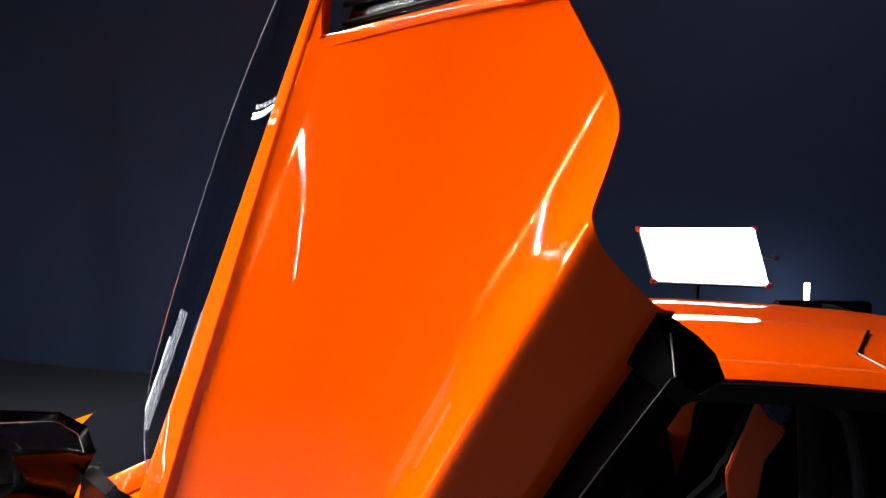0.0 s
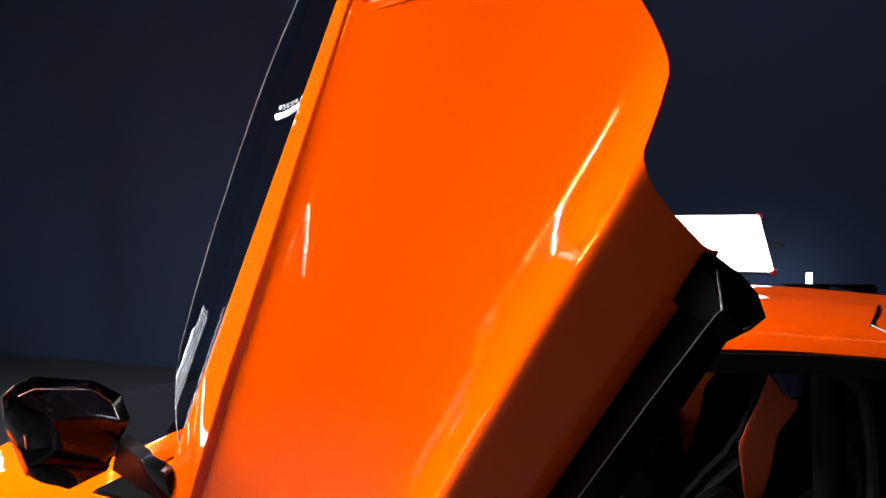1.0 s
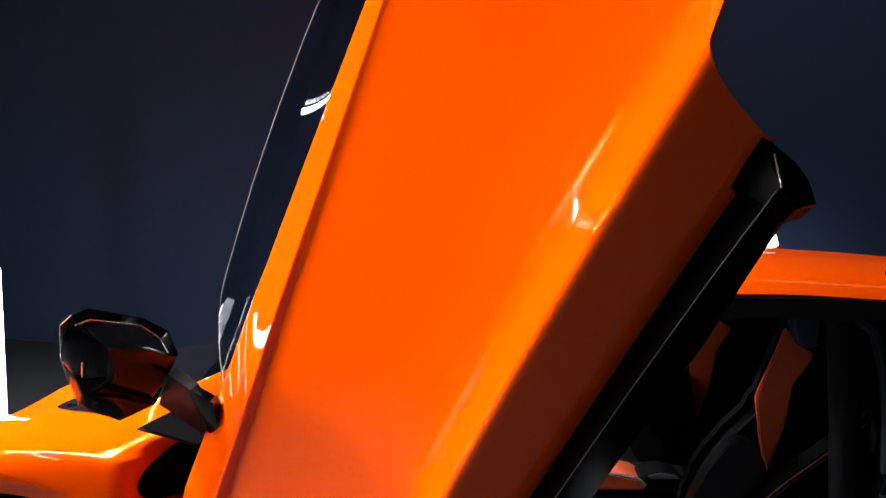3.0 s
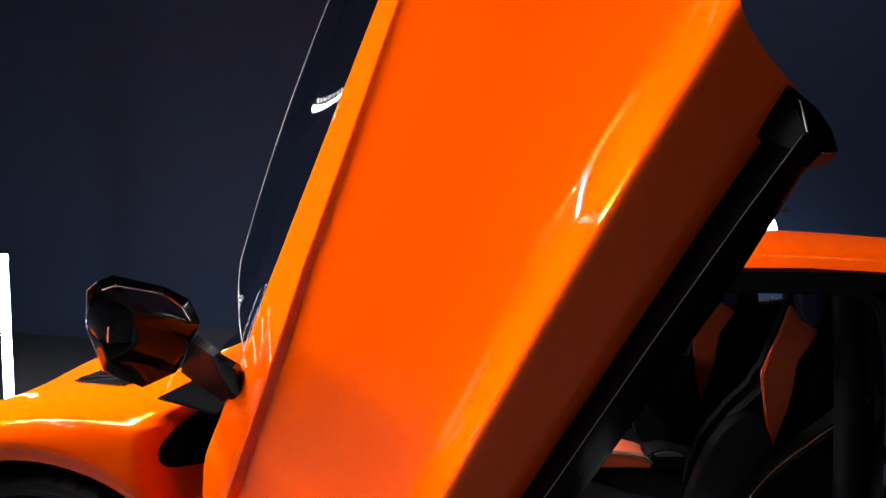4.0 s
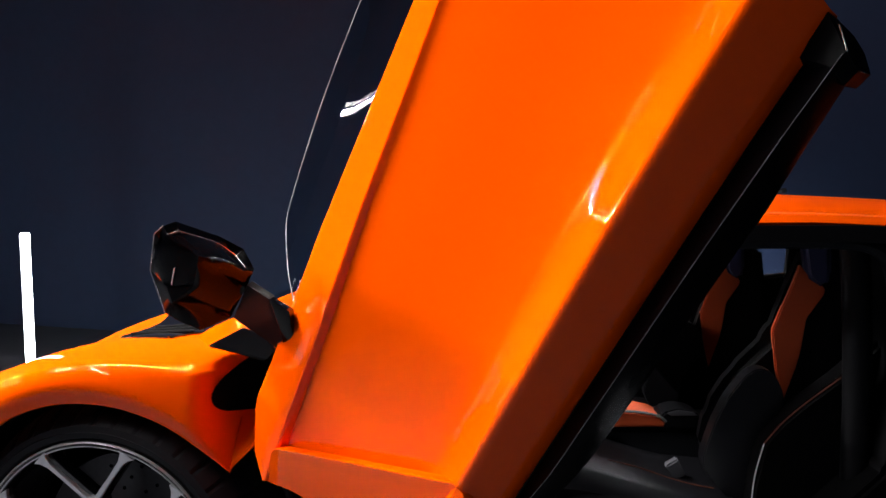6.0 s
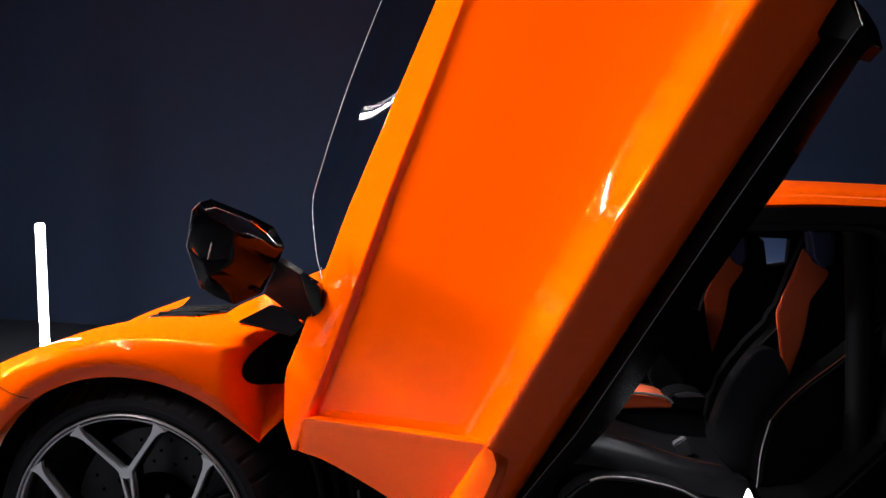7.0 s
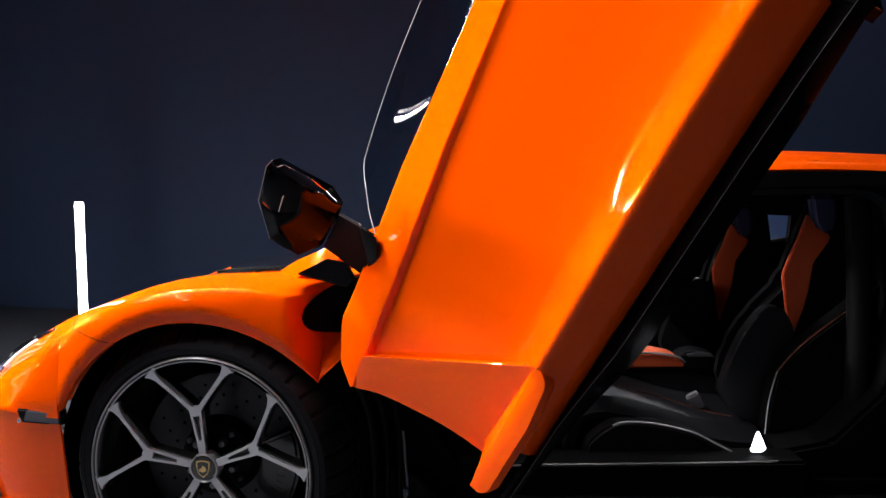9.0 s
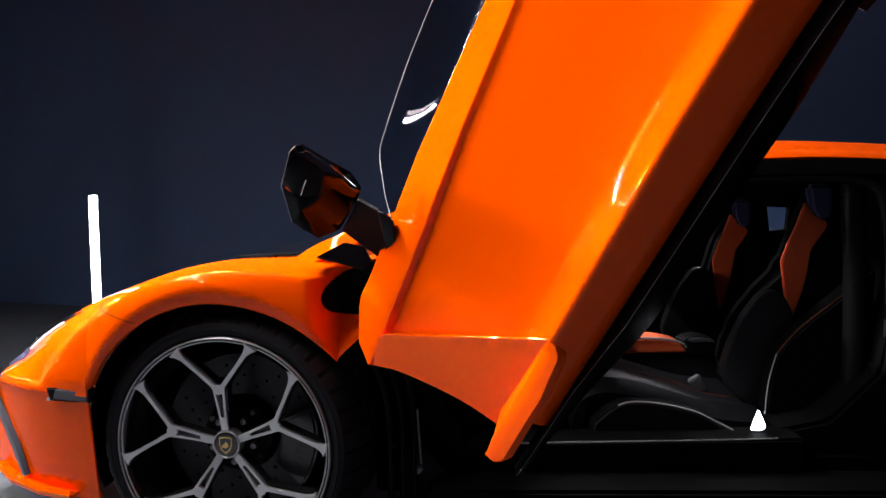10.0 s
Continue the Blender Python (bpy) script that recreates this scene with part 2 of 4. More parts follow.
def light_tube(x, y, top, label, glow=None):
    """A free-standing LED tube on a small round foot."""
    th = thing("light_tube", label, "tube light", (x, y, 0), "standing light tubes")
    part("diffuser", rod([(0, 0, 0.06), (0, 0, top - 0.025)], 0.018, 20), glow or TUBE_WHITE, th, "glowing cool white tube")
    part("end_cap", rod([(0, 0, top - 0.025), (0, 0, top - 0.006), (0, 0, top)], 0.02, 20, taper=0.8), glow or TUBE_WHITE, th)
    part("socket", rod([(0, 0, 0.02), (0, 0, 0.07)], 0.03, 20), LAMP_BODY, th)
    part("foot", lathe([(0.001, 0.0), (0.13, 0.0), (0.13, 0.012), (0.05, 0.022), (0.001, 0.022)], n=32), LAMP_BODY, th)
    return th


def tall_tube(x, y, low, top):
    """A long slim LED tube held upright on a light stand."""
    th = thing("slim_light_tube", "slim white LED tube upright on a small black foot", "tube light", (x, y, 0), "")
    part("diffuser", rod([(0, 0, low + 0.03), (0, 0, top - 0.03)], 0.009, 16), TUBE_SOFT, th, "glowing cool white tube")
    for z0, z1 in ((low, low + 0.03), (top - 0.03, top)):
        part("end_cap", rod([(0, 0, z0), (0, 0, z1)], 0.012, 16), LAMP_BODY, th)
    part("post", rod([(0, 0, 0.015), (0, 0, low)], 0.011, 12), LAMP_BODY, th)
    part("foot", lathe([(0.001, 0.0), (0.09, 0.0), (0.09, 0.012), (0.03, 0.02), (0.001, 0.02)], n=32), LAMP_BODY, th)


def light_panel():
    """A flat LED panel on a stand, leaning a little and seen beyond the roof."""
    a, b, c = Vector((1.695, 2.41, 1.25)), Vector((2.217, 2.41, 1.253)), Vector((2.244, 2.27, 1.005))
    th = thing("led_panel_light", "glowing white LED panel on a black light stand", "studio light", (1.98, 2.45, 0))
    inv = Matrix.Translation((-1.98, -2.45, 0))
    x = (b - a).normalized()
    down = (c - b)
    quad = [a, b, c, a + down * 0.93 + x * 0.022]
    n = x.cross(down).normalized()
    n = n if n.y > 0 else -n
    rows = [[quad[0], quad[1]], [quad[3], quad[2]]]
    part("diffuser", sheet([[inv @ p for p in r] for r in rows], 0.012), LAMP_WHITE, th, "glowing white diffuser")
    mid = sum(quad, Vector()) / 4
    grow = [mid + (p - mid) * 1.03 + n * 0.016 for p in quad]
    part("frame", sheet([[inv @ grow[0], inv @ grow[1]], [inv @ grow[3], inv @ grow[2]]], 0.02), LAMP_BODY, th)
    for p in quad:
        part("corner_guard", block((0.03, 0.025, 0.026), inv @ Matrix.Translation(mid + (p - mid) * 1.015 + n * 0.012), 0.004), RED_CORNER, th, "red plastic corner guard")
    part("bracket", rod([inv @ Vector((2.22, 2.36, 1.12)), inv @ Vector((2.29, 2.36, 1.118))], 0.008), LAMP_BODY, th)
    part("knob", rod([inv @ Vector((2.29, 2.36, 1.118)), inv @ Vector((2.315, 2.36, 1.12))], 0.013), LAMP_BODY, th)
    part("pole", rod([(0, 0.02, 0.02), (0, 0.02, 1.05)], 0.012, 12), LAMP_BODY, th)
    for k in range(3):
        q = 2 * math.pi * k / 3
        part("leg", rod([(0, 0.02, 0.35), (0.33 * math.cos(q), 0.02 + 0.33 * math.sin(q), 0.01)], 0.009), LAMP_BODY, th)


build_studio()
# the strip at x = 3.4 is the added one that brightens the wall
for sx, sy, long in STRIPS + [(3.4, 2.3, 3.0)]:
    ceiling_strip(sx, sy, long)
for tx, ty in TALL_TUBES:
    tall_tube(tx, ty, 0.87, 3.03)
for k in range(4):
    light_tube(-3.0 - 0.14 * k, 3.1 - 0.2 * k, 0.963, "glowing cool white LED tube standing in a row", TUBE_ROW)
for k in range(3):
    light_tube(-3.4, 0.5 + 0.36 * k, 0.93, "glowing cool white LED tube standing in a row", TUBE_ROW)
light_tube(-1.034, 1.521, 0.963, "glowing cool white LED tube standing beyond the car's nose")
light_tube(3.09, 4.01, 0.81, "glowing cool white LED tube standing behind the car")
light_panel()
wall_bar()

# ---- the car ----
CAR = thing("sports_car", "low bright orange sports car with its scissor door raised", "car")


def lerp_table(table, x):
    xs, ys = zip(*table)
    return float(np.interp(x, xs, ys))


def smooth_table(table, x):
    """A smooth curve through the table's points."""
    xs, ys = (np.array(c) for c in zip(*table))
    slope = np.gradient(ys, xs)
    i = int(np.clip(np.searchsorted(xs, x) - 1, 0, len(xs) - 2))
    h = xs[i + 1] - xs[i]
    f = float(np.clip((x - xs[i]) / h, 0, 1))
    return float(ys[i] * (1 + 2 * f) * (1 - f) ** 2 + slope[i] * h * f * (1 - f) ** 2 + ys[i + 1] * f * f * (3 - 2 * f) - slope[i + 1] * h * f * f * (1 - f))


CROWN = [(-1.0, 0.2), (-0.86, 0.325), (-0.75, 0.425), (-0.67, 0.498), (-0.57, 0.583), (-0.5, 0.63), (-0.41, 0.677), (-0.27, 0.732), (-0.15, 0.771), (-0.04, 0.792), (0.07, 0.799), (0.2, 0.80), (0.36, 0.795)]
PLAN = [(-1.0, 0.62), (-0.86, 0.40), (-0.75, 0.27), (-0.68, 0.195), (-0.6, 0.118), (-0.52, 0.065), (-0.44, 0.03), (-0.33, 0.0), (-0.15, -0.018), (0.0, -0.024), (0.15, -0.03), (0.28, -0.036), (0.36, -0.04)]


def arch_z(x):
    """The height of the wheel arch's lip."""
    if x <= -0.332:
        return 0.2
    if x <= 0.284:
        rx = 0.336 if x < -0.02 else 0.378
        return 0.35 + 0.355 * math.sqrt(max(0.0, 1 - ((x + 0.02) / rx) ** 2)) ** 1.0
    return 0.566 + (x - 0.284) * 0.98


def fender_rows():
    xs = list(np.linspace(-0.98, -0.345, 50)) + [-0.3325, -0.3315] + list(np.linspace(-0.325, 0.2, 70)) + list(np.linspace(0.206, 0.284, 20)) + list(np.linspace(0.287, 0.345, 24))
    rows = []
    for x in xs:
        zc, ys, z0 = smooth_table(CROWN, x), smooth_table(PLAN, x), arch_z(x)
        d = max(0.0, (x - 0.205) / 0.14)
        scoop = 0.58 * d ** 2.1
        front = x < -0.332
        h = zc - z0
        lip = 0.04 if not front else 0.05
        w = (0.15, 0.15, 0.17, 0.4, 1.0, 0.95, 0.3, 0.03, 0.0)
        ctrl = [(ys + 0.026, z0 + 0.004), (ys + 0.012, z0), (ys + 0.002, z0 + 0.005), (ys - 0.006, z0 + lip)]
        b = min(1.0, max(0.0, (-0.332 - x) / 0.2))
        b = b * b * (3 - 2 * b)
        tall = zc - (z0 if not front else arch_z(-0.331)) - 0.04
        for f, dy in ((0.66, 0.003), (0.8, 0.03), (0.91, 0.08), (0.975, 0.135), (1.0, 0.2)):
            deep = (1 - f) * tall * (1 - b) + (1 - f ** 1.25) * (h - lip) * b
            ctrl.append((ys + dy + 0.012 * (1 - b), zc - deep))
        ctrl = [(y + scoop * k, z) for (y, z), k in zip(ctrl, w)]
        if front:
            fold = min(0.47, zc - 0.06)
            low = [(ys + 0.062, 0.204), (ys + 0.05, 0.2), (ys + 0.042, 0.206), (ys + 0.026, 0.2 + (fold - 0.2) * 0.38), (ys + 0.002, fold - 0.01), (ys - 0.005, fold + 0.006), (ys - 0.005, fold + 0.018)]
            upper = [(ys - 0.006 + 0.006 * b, min(arch_z(-0.331) + 0.04, ctrl[4][1] - 0.015))] + ctrl[4:]
            ctrl = low + [(y, max(z, fold + 0.026 + 0.006 * i)) for i, (y, z) in enumerate(upper)]
        pts = [(x, *p) for p in spline(ctrl, 34)]
        # towards the hood
        y1 = ys + 0.212
        for f in np.linspace(0.06, 1.0, 14):
            y = y1 + (0.97 - y1) * f
            pts.append((x, y, zc - 0.035 * math.sin(math.pi * min(1, f * 1.2) / 2) + 0.02 * f * f))
        rows.append(pts)
    return rows


def build_front():
    rows = fender_rows()
    ahead = [r for r in rows if r[0][0] < -0.332]
    part("front_bumper", sheet(ahead, 0.006), PAINT, CAR, "glossy orange front bumper corner")
    part("front_fender", sheet([r for r in rows if r[0][0] > -0.332], 0.006), PAINT, CAR, "glossy orange front fender and hood")
    # black patch over the painted pocket, standing in for its deep shade
    shade_patch = []
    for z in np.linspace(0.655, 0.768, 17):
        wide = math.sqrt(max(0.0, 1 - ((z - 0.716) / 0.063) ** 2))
        shade_patch.append([fender_point(x, z, 0.004) for x in np.linspace(0.343 - 0.096 * wide, 0.3435, 9)])
    part("fender_shade", sheet(shade_patch, 0.002), LINER, CAR, "black patch in place of the shade behind the wheel")
    # the far half of the nose
    far = [[(x, 1.94 - y, z - 0.17 * max(0.0, 0.97 - y)) for x, y, z in r] for r in rows[::3] if r[0][0] < 0.3]
    part("far_fender", sheet(far, 0.006), PAINT, CAR, "glossy orange fender on the far side")
    # panel seam between bumper and fender
    seam = [fender_point(-0.186 - 0.14 * s, 0.654 + 0.044 * s, 0.0005) for s in np.linspace(0, 1, 6)]
    part("panel_gap", rod(seam, 0.0008, 6, n=16), LINER, CAR)
    # hood vent and cowl
    def hood(x, y):
        m = y if y <= 0.97 else 1.94 - y
        f = min(1.0, max(0.0, (m - 0.19) / 0.78))
        return smooth_table(CROWN, x) - 0.035 * math.sin(math.pi * min(1.0, f * 1.2) / 2) + 0.02 * f * f - 0.17 * max(0.0, y - 0.97)

    cowl = []
    for y in np.linspace(0.18, 1.5, 40):
        x0 = float(np.interp(y, (0.18, 0.2, 0.235, 0.28, 0.34, 0.46, 0.62, 0.97, 1.5), (0.085, 0.03, -0.03, -0.068, -0.088, -0.085, -0.11, -0.21, -0.25)))
        x1 = float(np.interp(y, (0.18, 0.26, 0.34, 0.62, 1.5), (0.10, 0.115, 0.2, 0.34, 0.34)))
        cowl.append([(x0, y, hood(x0, y) - 0.01)] + [(x0 + (x1 - x0) * f, y, hood(x0 + (x1 - x0) * f, y) + 0.003 + 0.004 * math.sin(math.pi * f)) for f in (0.0, 0.06, 0.2, 0.4, 0.6, 0.8, 1.0)])
    vent = part("hood_vent", sheet(cowl, 0.004), GLOSS_BLACK, CAR, "gloss black vent in the hood before the windscreen")
    for k in range(3):
        y = 0.26 + 0.07 * k
        part("vent_rib", rod([(x, y, hood(x, y) + 0.008) for x in np.linspace(-0.03, 0.12, 6)], 0.004, 6), SATIN_BLACK, vent)
    # side marker lamp
    mk = part("side_marker", slab(lamp_outline(), 0.02, marker_axes(), 0.003), SATIN_BLACK, CAR, "smoked side marker lamp")
    inner = [(-0.043, -0.013), (0.052, -0.015), (0.052, 0.012), (-0.034, 0.013)]
    part("lens", slab(inner, 0.006, marker_axes() @ Matrix.Translation((0.002, 0, 0.004)), 0.002), BUCKLE, mk, "grey smoked lens")
    part("bulb", lathe([(0.0005, 0.004), (0.004, 0.003), (0.005, 0.0), (0.0005, -0.002)], marker_axes() @ Matrix.Translation((-0.05, -0.012, 0.004)), 12), TRIM, mk)
    # headlight blade and air blade
    def under_crown(x0, x1, drop, out, n=12):
        return [fender_point(x, smooth_table(CROWN, x) - drop, out) for x in np.linspace(x0, x1, n)]

    hl = part("headlight", ribbon(under_crown(-0.60, -0.40, 0.017, 0.004), [0.013] * 6 + [0.012, 0.011, 0.009, 0.007, 0.004, 0.001], 0.006), GLOSS_BLACK, CAR, "slim gloss black headlight with a white light line")
    part("light_line", rod(under_crown(-0.585, -0.455, 0.019, 0.011), 0.0026, 8), TUBE_SOFT, hl, "bright white daytime light line")
    part("headlight_trim", ribbon(under_crown(-0.73, -0.585, 0.018, 0.004, 10), [0.012] * 9 + [0.005], 0.006), BLUE_TRIM, hl, "blue-grey headlight trim")
    part("trim_line", rod(under_crown(-0.70, -0.53, 0.040, 0.003), 0.0022, 6), TRIM, hl, "pale trim line")
    low = [fender_point(x, z, 0.012) for x, z in ((-0.668, 0.44), (-0.635, 0.385), (-0.585, 0.31), (-0.56, 0.235))]
    part("air_blade", ribbon(low, (0.009, 0.012, 0.013, 0.010), 0.015), BLADE, CAR, "grey front air blade")
    part("splitter", ribbon([fender_point(x, 0.215, 0.03) for x in (-0.72, -0.62, -0.5, -0.40)], (0.012, 0.014, 0.014, 0.012), 0.05), PAINT, CAR, "orange front splitter lip")


FENDER = fender_rows()


def fender_point(x, z, out=0.004):
    """The place on the fender's side at x and height z, out metres proud of it."""
    a = [r[0][0] for r in FENDER]
    k = int(np.clip(np.searchsorted(a, x), 1, len(a) - 1))
    ys = []
    for r in (FENDER[k - 1], FENDER[k]):
        side = [(p[2], p[1]) for p in r[2:34]]
        zs, yy = zip(*sorted(side))
        ys.append(float(np.interp(z, zs, yy)))
    f = (x - a[k - 1]) / (a[k] - a[k - 1])
    return Vector((x, ys[0] + (ys[1] - ys[0]) * f - out, z))


def marker_axes():
    p, q = fender_point(-0.44, 0.478), fender_point(-0.328, 0.478)
    x = (q - p).normalized()
    y = Vector((0, 0, 1))
    return axes((p + q) / 2 + Vector((0, -0.004, 0)), x, y, x.cross(y))


def lamp_outline():
    return [(-0.062, 0.014), (-0.05, -0.017), (0.06, -0.02), (0.06, 0.019)]


def ribbon(pts, widths, depth):
    """A faceted blade along points, of the given half widths."""
    rows = []
    for k, p in enumerate(pts):
        d = (pts[min(k + 1, len(pts) - 1)] - pts[max(k - 1, 0)]).normalized()
        side = d.cross(Vector((0, -1, 0))).normalized() * widths[k]
        rows.append([p - side, p + Vector((0, -0.006, 0)), p + side])
    return sheet(rows, depth)


# -- wheel
STEER = Matrix.Translation((0.0, 0.0, 0.35)) @ Matrix.Rotation(radians(-7.0), 4, "Z") @ Matrix.Rotation(radians(90), 4, "X")


def dished(bm):
    """The spokes fall back from the rim towards the hub."""
    for v in bm.verts:
        v.co.z -= 0.03 * (1 - min(1.0, math.hypot(v.co.x, v.co.y) / 0.262))
    return bm


def build_wheel():
    m = STEER
    prof = [(0.262, -0.23), (0.268, -0.02), (0.273, -0.003), (0.281, 0.004), (0.294, 0.007), (0.306, 0.003), (0.316, -0.008), (0.325, -0.024), (0.334, -0.045), (0.341, -0.07), (0.345, -0.085), (0.337, -0.087), (0.337, -0.097), (0.345, -0.099), (0.346, -0.14), (0.338, -0.142), (0.338, -0.152), (0.346, -0.154), (0.345, -0.2), (0.335, -0.235), (0.30, -0.25), (0.262, -0.245)]
    tread = range(6, 11)
    part_wheel = new("wheel")
    part_wheel.parent = CAR
    part("tyre", lathe(prof, m, 240, dent=lambda k, j: 0.006 if (k % 6 == 0 and (j in tread or 13 <= j <= 18)) else 0.0), RUBBER, part_wheel, "black low-profile tyre with cut tread", 20)
    part("bead_ring", lathe([(0.292, 0.006), (0.2935, 0.0085), (0.295, 0.006)], m, 120), RUBBER, part_wheel)
    part("rim", lathe([(0.261, 0.002), (0.270, 0.006), (0.275, 0.003), (0.275, -0.005), (0.26, -0.02), (0.25, -0.05), (0.246, -0.22), (0.241, -0.22), (0.244, -0.05), (0.248, -0.012)], m, 120), RIM_BLACK, part_wheel, "black wheel barrel")
    part("rim_lip", lathe([(0.2695, 0.001), (0.2698, 0.009), (0.2712, 0.0102), (0.2728, 0.009), (0.2735, 0.003)], m, 120), MACHINED, part_wheel, "machined silver rim edge")
    part("rim_line", lathe([(0.2622, 0.0), (0.2624, 0.0065), (0.2642, 0.007), (0.2645, 0.0)], m, 120), MACHINED, part_wheel)
    sp = spoke_mesh()
    for k in range(5):
        q = m @ Matrix.Rotation(radians(95 + 72 * k), 4, "Z")
        for nm, bm, mat in sp():
            dished(bm).transform(q)
            part(nm, bm, mat, part_wheel, "machined silver Y-shaped spoke" if nm == "spoke" else "")
    part("hub_ring", lathe([(0.0305, -0.02), (0.0305, 0.011), (0.032, 0.013), (0.0348, 0.012), (0.036, 0.004), (0.036, -0.02)], m @ Matrix.Translation((0, 0, -0.028)), 48), MACHINED, part_wheel)
    part("hub_cap", lathe([(0.0005, 0.0125), (0.018, 0.012), (0.028, 0.011), (0.031, 0.008), (0.031, -0.01)], m @ Matrix.Translation((0, 0, -0.028)), 48), GLOSS_BLACK, part_wheel, "gloss black hub cap with a gold shield")
    shield = [(-0.019, 0.02), (-0.01, 0.0225), (0.0, 0.0235), (0.01, 0.0225), (0.019, 0.02), (0.0185, 0.0), (0.013, -0.014), (0.0, -0.025), (-0.013, -0.014), (-0.0185, 0.0)]
    shield = [(x * 0.88, y * 0.88) for x, y in shield]
    tilt = m @ Matrix.Translation((0, 0, -0.0135))
    part("badge_rim", slab(shield, 0.004, tilt, 0.0006), GOLD, part_wheel, "gold shield")
    part("badge_field", slab([(x * 0.84, y * 0.84) for x, y in shield], 0.002, tilt @ Matrix.Translation((0, 0, 0.0012)), 0.0004), GLOSS_BLACK, part_wheel)
    part("badge_mark", slab([(-0.008, -0.006), (0.001, -0.008), (0.009, -0.003), (0.007, 0.004), (0.0, 0.009), (-0.003, 0.002), (-0.009, 0.0)], 0.002, tilt @ Matrix.Translation((0, 0, 0.0022)), 0.0004), GOLD, part_wheel)
    # brake
    m = m @ Matrix.Translation((0, 0, -0.022))
    part("brake_disc", lathe([(0.10, -0.105), (0.205, -0.105), (0.207, -0.108), (0.207, -0.135), (0.10, -0.135)], m, 96), DISC, part_wheel, "drilled grey brake disc")
    holes = bmesh.new()
    for k in range(30):
        for j, r in enumerate((0.125, 0.15, 0.178)):
            q = radians(12 * k + 4 * j)
            if (k + j) % 2 == 0:
                lathe([(0.0003, -0.1035), (0.0042, -0.1035), (0.0042, -0.106)], m @ Matrix.Translation((r * math.cos(q), r * math.sin(q), 0)), 8, holes)
    tagged(part("drill_holes", holes, LINER, part_wheel), kind="stuff")
    part("disc_hat", lathe([(0.0005, -0.06), (0.07, -0.06), (0.09, -0.07), (0.1, -0.105)], m, 48), SATIN_BLACK, part_wheel)
    for k in range(8):
        q = radians(45 * k + 10)
        part("hat_bolt", lathe([(0.0004, -0.05), (0.006, -0.052), (0.007, -0.06)], m @ Matrix.Translation((0.078 * math.cos(q), 0.078 * math.sin(q), 0)), 8), STEEL, part_wheel)
    for k in range(5):
        q = radians(94 + 36 + 72 * k)
        part("wheel_bolt", lathe([(0.0004, -0.028), (0.008, -0.03), (0.009, -0.05)], m @ Matrix.Translation((0.056 * math.cos(q), 0.056 * math.sin(q), 0)), 8), STEEL, part_wheel)
    cal = [(0.21 * math.cos(a), 0.21 * math.sin(a)) for a in np.linspace(radians(-38), radians(22), 12)] + [(0.115 * math.cos(a), 0.115 * math.sin(a)) for a in np.linspace(radians(20), radians(-36), 8)]
    part("caliper", slab(cal, 0.09, m @ Matrix.Translation((0, 0, -0.07)), 0.008), CALIPER, part_wheel, "black brake caliper with grey lettering bars")
    for k in range(6):
        q = radians(-24 + 5.2 * k)
        part("lettering_bar", block((0.014 if k % 2 else 0.02, 0.004, 0.001), m @ Matrix.Rotation(q, 4, "Z") @ Matrix.Translation((0.168, 0, -0.0692)), 0), BUCKLE, part_wheel)


def spoke_mesh():
    """The pieces of one spoke, whose middle lies along +x."""

    def bar(p, q, wp, wq, depth, z, bev):
        p, q = Vector(p), Vector(q)
        d = (q - p).normalized()
        s = Vector((-d.y, d.x))
        return slab([p + s * wp, p - s * wp, q - s * wq, q + s * wq], depth, Matrix.Translation((0, 0, z)), bev)

    def arm(a, s, widths):
        p, q = Vector((0.143, 0.0065 * s)), Vector((0.262 * math.cos(a), 0.262 * math.sin(a)))
        d = (q - p).normalized()
        n = Vector((-d.y, d.x))
        at = (0.0, 0.12, 0.5, 0.8, 0.92, 1.0)
        left = [p.lerp(q, f) + n * w for f, w in zip(at, widths)]
        right = [p.lerp(q, f) - n * w for f, w in zip(at, widths)]
        return left + right[::-1]

    def make():
        out = []
        for s in (-1, 1):
            a = radians(22.0) * s
            out.append(("spoke", slab(arm(a, s, (0.0072, 0.0052, 0.0046, 0.0056, 0.0100, 0.0190)), 0.010, Matrix.Translation((0, 0, 0.006)), 0.001), MACHINED))
            out.append(("spoke_side", slab(arm(a, s, (0.006, 0.0048, 0.0044, 0.0052, 0.009, 0.016)), 0.032, Matrix.Translation((0, 0, -0.0145)), 0.001), RIM_BLACK))
            out.append(("spoke_leg", bar((0.034, 0.0042 * s), (0.140, 0.0118 * s), 0.0032, 0.0034, 0.010, 0.006, 0.0009), MACHINED))
        out.append(("spoke_knuckle", slab([(0.128, 0.006), (0.128, -0.006), (0.134, -0.0152), (0.147, -0.0155), (0.155, 0.0), (0.147, 0.0155), (0.134, 0.0152)], 0.010, Matrix.Translation((0, 0, 0.0061)), 0.0009), MACHINED))
        out.append(("spoke_root", slab([(0.030, -0.009), (0.066, -0.0095), (0.070, 0.0), (0.066, 0.0095), (0.030, 0.009)], 0.010, Matrix.Translation((0, 0, 0.0061)), 0.0009), MACHINED))
        out.append(("spoke_core", bar((0.03, 0), (0.14, 0), 0.006, 0.0125, 0.03, -0.0145, 0.001), RIM_BLACK))
        return out

    return make


